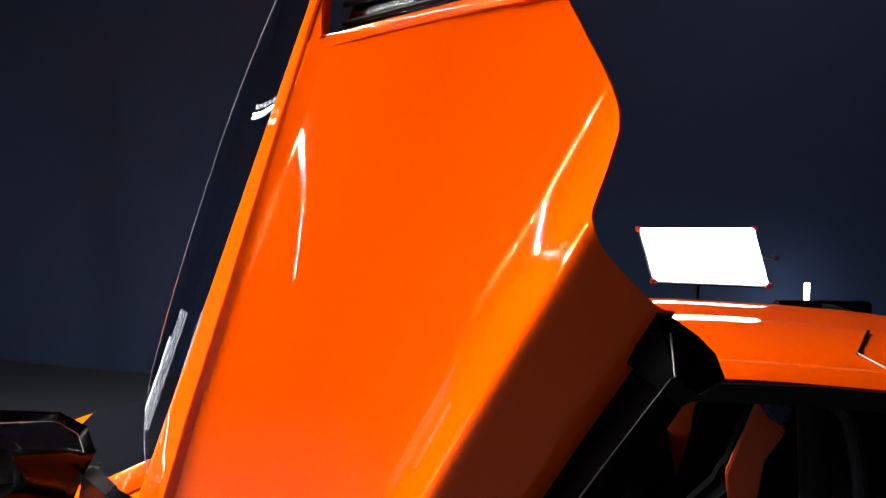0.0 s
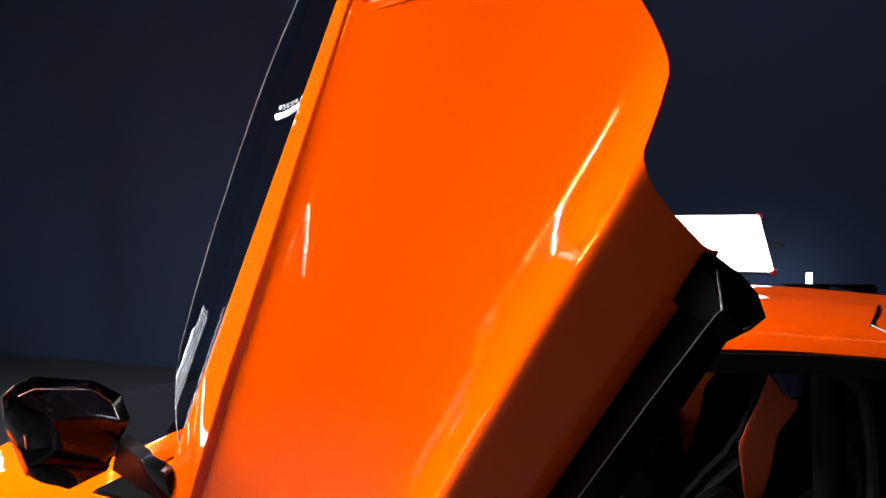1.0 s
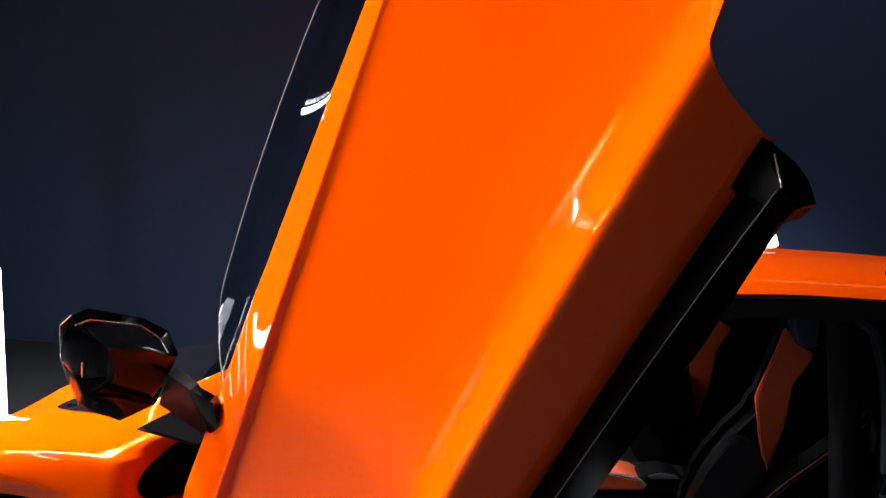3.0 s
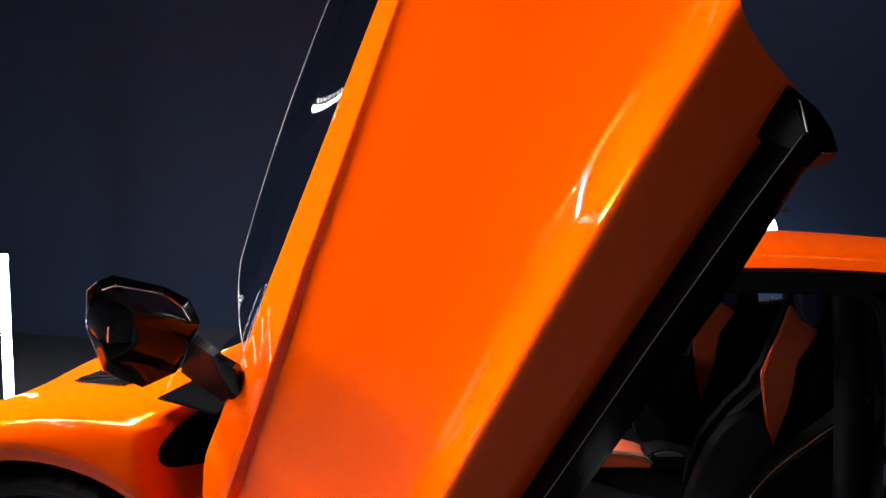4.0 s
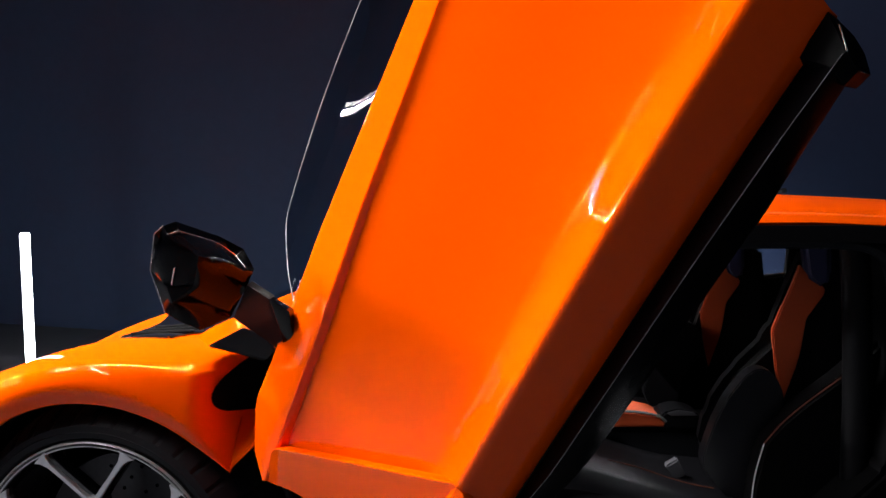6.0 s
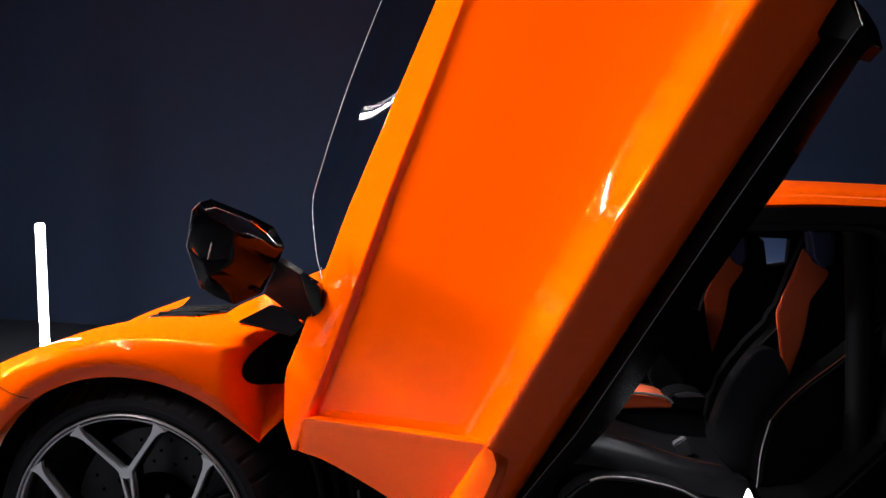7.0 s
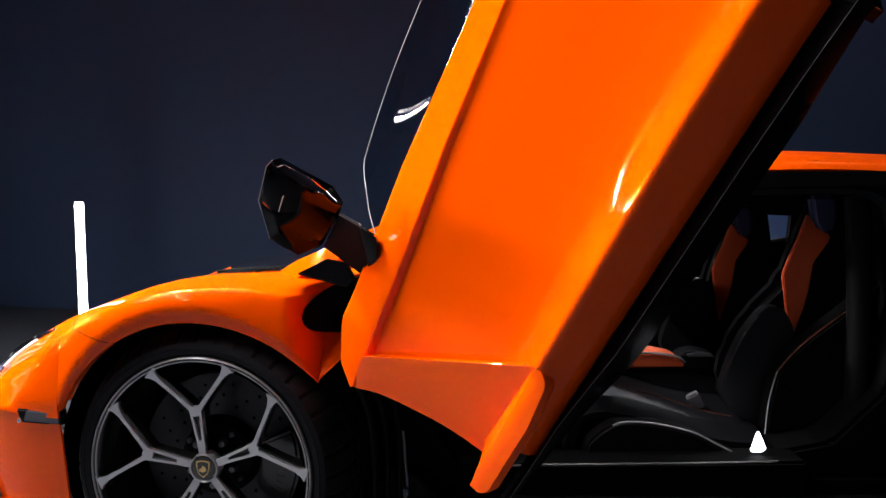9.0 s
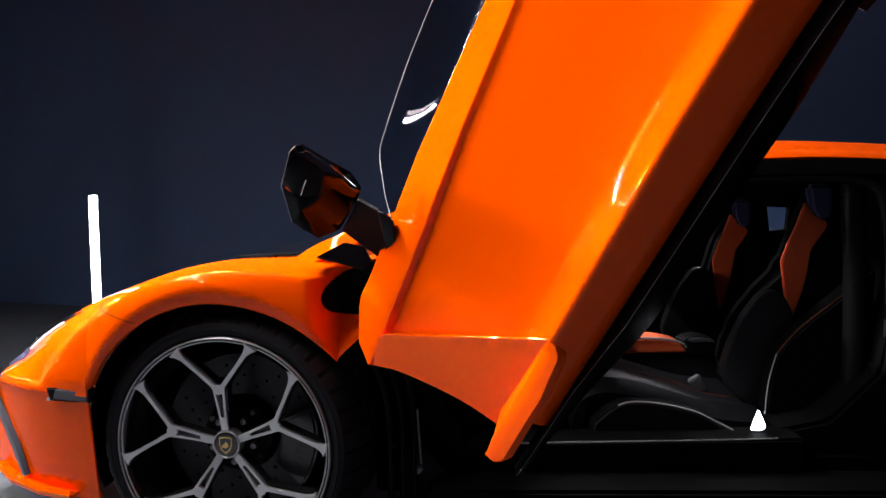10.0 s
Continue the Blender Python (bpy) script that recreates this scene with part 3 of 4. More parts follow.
def build_arch():
    """The dark wheel well and what stands behind the wheel."""
    rows = []
    for a in np.linspace(radians(-25), radians(205), 30):
        r = 0.385
        rows.append([(-0.01 + r * math.cos(a), y, max(0.16, 0.35 + r * math.sin(a) * 0.93)) for y in (0.125, 0.18, 0.28, 0.4)])
    part("wheel_well", sheet(rows, 0.008), LINER, CAR, "matt black wheel well liner")
    part("well_back", slab([(0.385 * math.cos(a) - 0.01, 0.375 * math.sin(a) + 0.35) for a in np.linspace(0, 2 * math.pi, 28, endpoint=False)], 0.02, axes((0, 0.405, 0), Vector((1, 0, 0)), Vector((0, 0, 1)), Vector((0, -1, 0)))), LINER, CAR)
    for k in range(3):
        x = 0.385 + 0.028 * k
        part("liner_rib", rod([(x - 0.05, 0.06 + 0.03 * k, 0.60), (x + 0.01, 0.07 + 0.03 * k, 0.45), (x + 0.02, 0.07 + 0.03 * k, 0.16)], 0.008, 8, n=12), SATIN_BLACK, CAR)
    for k in range(6):
        part("rivet", lathe([(0.0004, 0.003), (0.004, 0.002), (0.005, 0.0)], axes((0.405 + 0.004 * k, 0.068, 0.42 - 0.045 * k), Vector((1, 0, 0)), Vector((0, 0, 1)), Vector((0, -1, 0))), 10), SATIN_BLACK, CAR)
    # door hinge strut
    st = part("gas_strut", rod([(0.447, 0.16, 0.49), (0.452, 0.16, 0.38), (0.466, 0.16, 0.26)], 0.011, 12), SATIN_BLACK, CAR, "black gas strut of the door hinge")
    part("piston_rod", rod([(0.466, 0.155, 0.40), (0.476, 0.155, 0.245)], 0.005, 10), STEEL, st)
    part("ball_joint", lathe([(0.0005, 0.012), (0.012, 0.008), (0.016, 0.0), (0.012, -0.008), (0.0005, -0.012)], axes((0.468, 0.14, 0.245), Vector((1, 0, 0)), Vector((0, 0, 1)), Vector((0, -1, 0))), 16), STEEL, st)
    plate = [(0.42, 0.30), (0.50, 0.275), (0.56, 0.20), (0.62, 0.14), (0.62, 0.08), (0.44, 0.10), (0.425, 0.2)]
    part("hinge_plate", slab([(x, z) for x, z in plate], 0.02, axes((0, 0.17, 0), Vector((1, 0, 0)), Vector((0, 0, 1)), Vector((0, -1, 0))), 0.004), SATIN_BLACK, CAR, "dark grey hinge plate")
    part("hinge_arm", slab([(0.37, 0.60), (0.47, 0.56), (0.52, 0.42), (0.62, 0.25), (0.58, 0.22), (0.44, 0.36), (0.38, 0.5)], 0.04, axes((0, 0.22, 0), Vector((1, 0, 0)), Vector((0, 0, 1)), Vector((0, -1, 0))), 0.006), LINER, CAR)
    part("front_bulkhead", slab([(0.34, 0.12), (0.66, 0.12), (0.60, 0.5), (0.46, 0.80), (0.36, 0.80)], 0.04, axes((0, 0.3, 0), Vector((1, 0, 0)), Vector((0, 0, 1)), Vector((0, -1, 0))), 0.006), LINER, CAR)


build_front()
build_wheel()
build_arch()

# -- the raised door: u runs from its front edge (low) to its rear edge (high), v from the beltline to the sill, w outwards
DO, DU, DV, DW = Vector((0.4367, -0.1066, 0.6537)), Vector((0.4197, -0.2958, 0.8581)), Vector((0.6193, -0.5978, -0.509)), Vector((-0.6636, -0.7451, 0.0677))
DM = axes(DO, DU, DV, DW)
CREASE = [(-0.14, -0.022), (0.0, -0.032), (0.27, -0.052), (0.48, -0.071), (0.69, -0.081), (0.86, -0.092), (1.03, -0.102), (1.5, -0.13)]
REAR = [(-0.2, 0.985), (-0.095, 1.046), (0.128, 1.182), (0.198, 1.228), (0.21, 1.222), (0.25, 1.2015), (0.28, 1.187), (0.3086, 1.172), (0.3257, 1.1635), (0.3372, 1.1555), (0.3457, 1.143), (0.351, 1.126), (0.3556, 1.108), (0.3625, 1.092), (0.370, 1.082), (0.379, 1.070), (0.3925, 1.058), (0.414, 1.045), (0.433, 1.031), (0.45, 1.028), (0.5, 1.028)]
FRONT = [(-0.23, 0.03), (-0.17, 0.005), (-0.158, -0.006), (-0.12, -0.062), (-0.088, -0.107), (-0.062, -0.133), (-0.04, -0.13), (-0.022, -0.11), (-0.005, -0.06), (0.1, 0.03), (0.2, 0.11), (0.25, 0.17), (0.3, 0.21), (0.338, 0.238), (0.345, 0.243), (0.352, 0.05), (0.5, 0.02)]


def twist(u, v):
    """The door skin falls back a little towards its lower front."""
    return -0.036 * max(0.0, 1 - max(u, 0) / 0.9) * max(0.0, v) / 0.35


def dp(u, v, w=0.0):
    return DM @ Vector((u, v, w + twist(u, v)))


def skin_profile(u):
    """Points (v, w) across the door's skin at u, from the beltline to the sill."""
    c = lerp_table(CREASE, u)
    k = float(np.interp(u, (0.2, 0.7, 1.05), (0.352, 0.363, 0.378))) - 0.373
    z = 0.437 - 0.05 * max(0.0, 1.0 - u)
    x0 = 0.373 + k
    b = min(1.0, max(0.0, (u - 0.05) / 0.3))
    m = 0.0055 - float(np.interp(u, (0.0, 0.5, 1.03), (0.019, 0.011, 0.004)))
    e, f = -0.16 - 0.06 * b, -0.012 - 0.04 * b
    strip = [(e - 0.001, f - 0.02), (e, f - 0.008), (e + 0.006, f), (e + 0.02, f + 0.005), ((e + c) * 0.5, f * 0.45 + 0.001), (c - 0.004, 0.007)]
    face = [(c, 0.0055), (c + 0.003, 0.0035), (c + 0.009, m + 0.0025), (c + 0.017, m + 0.0008), (c + 0.04, m - 0.0010), (c + 0.08, m * 0.9 - 0.0040), (0.06, m * 0.6 - 0.0095), (0.12, m * 0.2 - 0.0155), (0.18, -0.0200), (0.21, -0.0207)]
    rise = [(0.25 + k * 0.5, -0.0208), (0.275 + k * 0.7, -0.0206), (0.293 + k, -0.0190), (0.307 + k, -0.0152), (0.320 + k, -0.0092), (0.333 + k, -0.0014), (0.345 + k, 0.0064)]
    # rounded shoulder between the rising face and the lower one
    p, q, r = Vector((0.3565 + k, 0.0142)), Vector((0.3655 + k, 0.0182)), Vector((x0 + 0.0005, 0.0052))
    arc = [p * (1 - a) ** 2 + q * 2 * a * (1 - a) + r * a * a for a in np.linspace(0, 1, 9)]
    x1 = x0 + 0.0005
    lower = [(x1 + (z - x1) * a, 0.0052 - 0.0655 * a - 0.005 * math.sin(math.pi * a)) for a in (0.15, 0.3, 0.42, 0.52)]
    under = [(x1 + (z - x1) * a, 0.0052 - 0.0655 * a - 0.005 * math.sin(math.pi * a) - d) for a, d in ((0.64, 0.0012), (0.69, 0.0036), (0.73, 0.0075), (0.755, 0.013), (0.76, 0.022))]
    return strip + face + rise + [tuple(a) for a in arc] + lower + under


def sill_v(u):
    """Where the sill's outer edge runs."""
    return float(np.interp(u, (-0.09, 0.03, 0.142, 0.25, 0.34, 0.74, 1.03), (0.394, 0.4, 0.405, 0.418, 0.43, 0.449, 0.467)))


def build_door():
    door = new("scissor_door")
    door.parent = CAR
    tagged(door, "raised orange scissor door leaning outwards")
    n = 90

    def columns(js, far):
        cols = []
        for j in js:
            col = []
            for i in range(n + 1):
                f = i / n
                v = skin_profile(0.5)[j][0]
                for _ in range(3):
                    u0 = lerp_table(FRONT, v)
                    u = u0 + ((far or lerp_table(REAR, v)) - u0) * f
                    v, w = skin_profile(u)[j]
                col.append(dp(u, v, w))
            cols.append(col)
        return cols

    last = len(skin_profile(0.5))
    part("door_skin", sheet(columns(range(6, last), 0.0), 0.003), PAINT, door, "glossy orange door skin with a rounded shoulder", 33)
    part("belt_strip", sheet(columns(range(0, 7), 1.5), 0.008), PAINT, door, "raised orange belt strip below the side glass", 40)
    # strip round the window opening and the belt running on
    a, d = Vector((1.033, -0.092)), Vector((0.512, 0.859))
    foot = [(1.032, -0.092, 0.004), (1.084, -0.012, 0.001), (1.130, 0.060, -0.0045), (1.170, 0.123, -0.0098), (1.204, 0.181, -0.0118), (1.222, 0.211, -0.012)]
    nrm = Vector((d.y, -d.x))
    rows = []
    for u, v, w in spline(foot, 30):
        g = min(1.0, max(0.7, 1.0 - (v - 0.1) * 2.0))
        rows.append([dp(u + nrm.x * q * g, v + nrm.y * q * g, w + h) for q, h in ((0.0, -0.014), (0.0, -0.001), (0.0012, 0.0006), (0.003, 0.0004), (0.008, -0.0008), (0.014, -0.0025), (0.0164, -0.0038), (0.0174, -0.006), (0.0176, -0.03))])
    part("window_surround", sheet(rows, 0.004), PAINT, door, "orange surround of the rear air intake")
    # pale rod that stands in for the highlight on the opening's rubber seal
    p, q = a + nrm * 0.0172, a + nrm * 0.014 + d * 0.3
    part("seal_highlight", rod([dp(p.x, p.y, 0.001), dp(q.x, q.y, -0.0145)], 0.0010, 6), TRIM, door)
    corner = [(1.026, -0.106), (1.033, -0.0915), (1.06, -0.079), (1.068, -0.087), (1.1, -0.106), (1.2, -0.121), (1.2, -0.126), (1.05, -0.108)]
    part("surround_corner", slab(corner, 0.012, DM @ Matrix.Translation((0, 0, 0.0035)), 0.002), PAINT, door)
    intake = [(1.04, -0.09), (1.222, 0.2), (1.5, 0.2), (1.5, -0.11)]
    part("intake_panel", slab(intake, 0.02, DM @ Matrix.Translation((0, 0, -0.03)), 0.002), GLOSS_BLACK, door, "gloss black air intake panel")
    for k in range(12):
        p = a + Vector((d.y, -d.x)) * (0.034 + 0.022 * k) + d * 0.03
        q = p + d * 0.25
        part("slat", rod([dp(p.x, p.y, -0.021), dp(q.x, q.y, -0.021)], 0.0035, 6), SATIN_BLACK, door)
    # lower flap
    A, B0, B1, B2, C = (-0.113, -0.022), (-0.040, -0.026), (-0.019, -0.018), (-0.004, 0.0), (0.246, 0.342)

    def fw(u, v):
        d = -0.811 * (u + 0.015) + 0.584 * (v + 0.02)
        return 0.021 - 0.012 * v - 0.26 * max(0.0, d)

    top = spline([A, (-0.08, -0.024), B0, B1, B2], 9) + [Vector(B2).lerp(Vector(C), q / 14) for q in range(1, 15)]
    low = [Vector(p) for p in spline([A, (-0.072, 0.066), (-0.034, 0.21), (-0.024, 0.336)], 23)]
    rows = []
    for j, g in enumerate((0.0, 0.0, 0.012, 0.05, 0.2, 0.4, 0.6, 0.8, 0.93, 0.96, 1.0, 1.0)):
        row = []
        for p, q in zip(top, low):
            u, v = p[0] + (q[0] - p[0]) * g, p[1] + (q[1] - p[1]) * g
            row.append(dp(u, v, fw(u, v) - {0: 0.025, 1: 0.0025, 10: 0.012, 11: 0.035}.get(j, 0.0)))
        rows.append(row)
    flap = part("lower_flap", sheet(rows, 0.004), PAINT, door, "orange aerodynamic flap at the foot of the door", 22)
    # raised rim along the flap's outer edge
    rows = []
    for u in np.linspace(0.238, -0.052, 26):
        right = float(np.interp(u, (-0.052, -0.045, -0.029, 0.052, 0.128, 0.223, 0.241, 0.245), (0.366, 0.376, 0.383, 0.384, 0.386, 0.375, 0.352, 0.341)))
        left = 0.332 - 0.036 * min(1.0, (0.24 - u) / 0.22) if u > 0.0 else 0.298 + 0.042 * min(1.0, -u / 0.03)
        deep = lambda v: fw(u, v) + twist(u, v)
        proud = lambda v: 0.0165 - 0.0698 * v
        fold = max(left + 0.004, min(0.340, right - 0.006))
        rows.append([DM @ Vector((u, v, w)) for v, w in (
            (left, deep(left) - 0.002), (left + 0.004, deep(left + 0.004) + 0.0005), ((left + fold) / 2, (deep(left) + proud(fold)) / 2), (fold - 0.003, proud(fold) - 0.002),
            (fold, proud(fold)), (fold * 0.5 + right * 0.5, proud(fold) - 0.002), (right - 0.003, proud(right) - 0.002), (right, proud(right) - 0.006), (right - 0.001, proud(right) - 0.03))])
    part("flap_edge", sheet(rows, 0.003), PAINT, flap, "raised orange edge of the flap", 40)
    # sill of the door
    rows = []
    for u in np.linspace(-0.09, 1.0, 40):
        v, z = sill_v(u), 0.437 - 0.05 * (1 - u) if u > 0.1 else sill_v(u) - 0.016
        g = min(1.0, max(0.1, (u + 0.12) / 0.4)) - 0.4 * max(0.0, u - 0.8) / 0.2
        va, wa = (z - 0.02 * g, -0.06 - 0.03 * g) if u < 0.1 else (skin_profile(u)[-3][0] - 0.002, skin_profile(u)[-3][1] - 0.010)
        rows.append([dp(u, va - 0.012, wa - 0.01), dp(u, va, wa), dp(u, va + (z - va) * 0.6, wa + (-0.0605 - wa) * 0.7 - 0.003), dp(u, z, -0.0605), dp(u, v - 0.005, -0.044), dp(u, v, -0.040), dp(u, v + 0.001, -0.045), dp(u, v + 0.001, -0.045 - 0.075 * g), dp(u, v - 0.003, -0.045 - 0.105 * g), dp(u, v - 0.03 * g, -0.045 - 0.115 * g)])
    part("door_sill", sheet(rows, 0.006), CARBON, door, "satin black carbon sill along the foot of the door", 25)
    part("sill_edge", rod([dp(u, sill_v(u), -0.0395) for u in np.linspace(-0.08, 1.01, 30)], 0.0006, 6), BUCKLE, door, "thin grey edge line")
    hull = bmesh.new()
    ends = ((1.040, 0.416, -0.050), (1.0, 0.405, -0.052), (1.03, 0.434, -0.0605), (1.029, 0.441, -0.05), (1.008, 0.468, -0.038), (0.996, 0.480, -0.068), (1.0, 0.474, -0.124), (1.017, 0.459, -0.112), (1.028, 0.446, -0.09))
    for u, v, w in ends:
        hull.verts.new(dp(u, v, w))
        hull.verts.new(dp(u - 0.02, v - 0.006, w - 0.004))
    bmesh.ops.convex_hull(hull, input=hull.verts[:])
    part("end_cap", hull, CARBON, door, "gloss black end cap of the sill", 15)
    part("cap_edge", rod([dp(1.0295, 0.441, -0.0495), dp(1.0085, 0.4685, -0.0375)], 0.0011, 6), TRIM, door)
    # bright rod modelled in place of a reflected glint on the cap
    part("cap_glint", rod([dp(0.9965, 0.4805, -0.07), dp(0.9985, 0.4775, -0.098)], 0.0009, 6), TRIM, door)
    # inner shell
    inner = [(-0.03, -0.1), (0.98, -0.1), (1.0, 0.1), (0.96, 0.30), (0.03, 0.28)]
    part("inner_panel", slab(inner, 0.03, DM @ Matrix.Translation((0, 0, -0.10)), 0.006), LINER, door, "matt black inner door panel")
    # frameless side glass, leaning inwards from the beltline
    def bow(v):
        f = (-0.205 - v) / 0.255
        return -0.064 - 0.092 * f + 0.1 * f * (1 - f) if f < 0.53 else -0.08785 - 0.098 * (f - 0.53)

    edge = spline([(0.172, -0.213), (0.185, -0.231), (0.204, -0.263), (0.236, -0.313), (0.256, -0.357), (0.276, -0.383)], 24)
    edge += spline([(0.279, -0.385), (0.33, -0.399), (0.40, -0.415), (0.5, -0.431), (0.62, -0.437), (0.72, -0.434), (0.8, -0.427), (0.9, -0.405), (1.02, -0.357), (1.15, -0.29), (1.3, -0.215)], 50)
    rows = []
    for u, v in edge:
        f0 = max(0.04, u)
        rows.append([DM @ Vector((f0 + (u - f0) * f, -0.205 + (v + 0.205) * f, bow(-0.205 + (v + 0.205) * f))) for f in np.linspace(0, 1, 16)])
    g = part("side_glass", sheet(rows, 0.005), TINTED, door, "dark tinted frameless side glass")
    g.visible_shadow = False
    part("glass_edge", rod([DM @ Vector((u, v, bow(v))) for u, v in edge], 0.0012, 6), GLASS_EDGE, g, "polished glass edge with its gleam in the colour")
    build_mirror(door)


def plate(pts, core, depth=0.012, dome=0.0012):
    """A moulded panel: a smooth, slightly domed skin inside a closed outline, thickened towards a core point."""
    bm = bmesh.new()
    pts = [Vector(p) for p in pts]
    mid = sum(pts, Vector()) / len(pts)
    back = (Vector(core) - mid).normalized()
    n = len(pts)
    rim = [pts[k].lerp(pts[(k + 1) % n], j / 8) for k in range(n) for j in range(8)]
    m = len(rim)
    steps = (1.0, 0.985, 0.95, 0.88, 0.75, 0.6, 0.45, 0.3, 0.15)
    flat = [(p - mid) - back * (p - mid).dot(back) for p in rim]
    high = np.array([(p - mid).dot(back) for p in rim])
    rows = []
    side = flat[0].normalized()
    other = back.cross(side)
    terms = lambda p: [1, p.dot(side), p.dot(other), p.dot(side) ** 2, p.dot(side) * p.dot(other), p.dot(other) ** 2]
    fit = np.linalg.lstsq(np.array([terms(p) for p in flat]), high, rcond=None)[0]
    for r in steps:
        keep = max(0.0, (r - 0.8) / 0.2) ** 2
        row = []
        for k, p in enumerate(flat):
            h = float(np.dot(fit, terms(p * r))) + keep * (float(high[k]) - float(np.dot(fit, terms(p))))
            row.append(mid + p * r + back * (h - dome * (1 - r ** 6)))
        rows.append(row)
    rows = [[p + back * depth for p in rim]] + rows
    sheet(rows, bm=bm, closed=True)
    centre = sum(rows[-1], Vector()) / m
    bm.verts.ensure_lookup_table()
    loop = [v for v in bm.verts if v.is_boundary and min((v.co - p).length for p in rows[-1]) < 1e-4]
    hub = bm.verts.new(centre)
    for e in [e for e in bm.edges if e.is_boundary and e.verts[0] in loop and e.verts[1] in loop]:
        bm.faces.new((e.verts[0], e.verts[1], hub))
    return bm


def build_mirror(door):
    core = (0.285, -0.03, 0.965)
    A, B, C, D, E = (0.229, -0.162, 1.071), (0.237, -0.127, 1.077), (0.281, -0.02, 1.043), (0.327, -0.016, 1.018), (0.354, -0.04, 0.981)
    F, G, H, I, J, K = (0.349, -0.068, 0.954), (0.302, -0.03, 0.884), (0.257, -0.072, 0.866), (0.207, -0.112, 0.905), (0.189, -0.13, 0.987), (0.221, -0.183, 1.057)
    a0, a, c, d, e = (0.240, -0.172, 1.056), (0.250, -0.145, 1.061), (0.284, -0.034, 1.031), (0.313, -0.022, 1.006), (0.341, -0.052, 0.985)
    S, fc, lamp_t, lamp_b, lip = (0.292, -0.165, 1.017), (0.271, -0.138, 0.962), (0.2535, -0.181, 0.997), (0.226, -0.15, 0.960), (0.232, -0.142, 0.930)
    hull = bmesh.new()
    cv = Vector(core)
    for p in (A, B, C, D, E, F, G, H, I, J, K, (0.30, 0.05, 0.98), (0.28, 0.045, 0.92)):
        hull.verts.new(cv + (Vector(p) - cv) * 0.68)
    bmesh.ops.convex_hull(hull, input=hull.verts[:])
    mi = part("mirror_housing", hull, MIRROR_BLACK, door, "gloss black faceted door mirror housing", 20)
    for p in ((A, B, a, a0), (B, C, c, a), (C, D, d, c), (D, E, e, d)):
        part("mirror_rim", plate(p, core), MIRROR_BLACK, mi)
    part("mirror_glass", plate((a0, a, c, d, e, S), core), MIRROR_DARK, mi, "dark mirror glass")
    part("mirror_facet", plate((K, A, a0, S, fc, lamp_b, J), core), MIRROR_DARK, mi)
    part("mirror_block", plate((S, e, E, F, G, lip, fc), core), MIRROR_BLACK, mi, "gloss black lower shell")
    part("mirror_cheek", plate((J, lamp_b, lip, I), core), MIRROR_DARK, mi)
    part("mirror_cheek", plate((lamp_b, fc, lip), core), MIRROR_DARK, mi)
    part("mirror_lip", plate((lip, G, H, I), core), MIRROR_BLACK, mi, "gloss black lower mirror lip")
    part("mirror_bezel", rod([Vector(p) + Vector((0, -0.0015, 0.0)) for p in (a0, a, c, d, e)], 0.0011, 6), TRIM, mi, "bright bezel line")
    part("mirror_edge", rod([Vector(p) + Vector((-0.001, -0.001, 0)) for p in (I, J, K, A)], 0.0007, 6), PIPING, mi)
    part("mirror_light", rod([Vector(lamp_t), Vector(fc).lerp(Vector(lamp_b), 0.6) + Vector((-0.008, -0.006, 0.004))], 0.0016, 6), TRIM, mi, "slim bright indicator strip")
    aT, aR, aE, aB, aM = (0.349, -0.075, 0.954), (0.396, -0.092, 0.929), (0.386, 0.0, 0.816), (0.303, -0.012, 0.880), (0.409, -0.05, 0.845)
    part("mirror_arm", plate((aT, aR, aM, aE, aB), (0.37, 0.1, 0.9), 0.035), SATIN_BLACK, mi, "satin black mirror arm")
    part("arm_root", plate((aR, (0.432, -0.085, 0.905), (0.436, -0.05, 0.83), (0.402, -0.02, 0.818), aM), (0.42, 0.1, 0.87), 0.03), MIRROR_BLACK, mi, "gloss black root of the mirror arm")


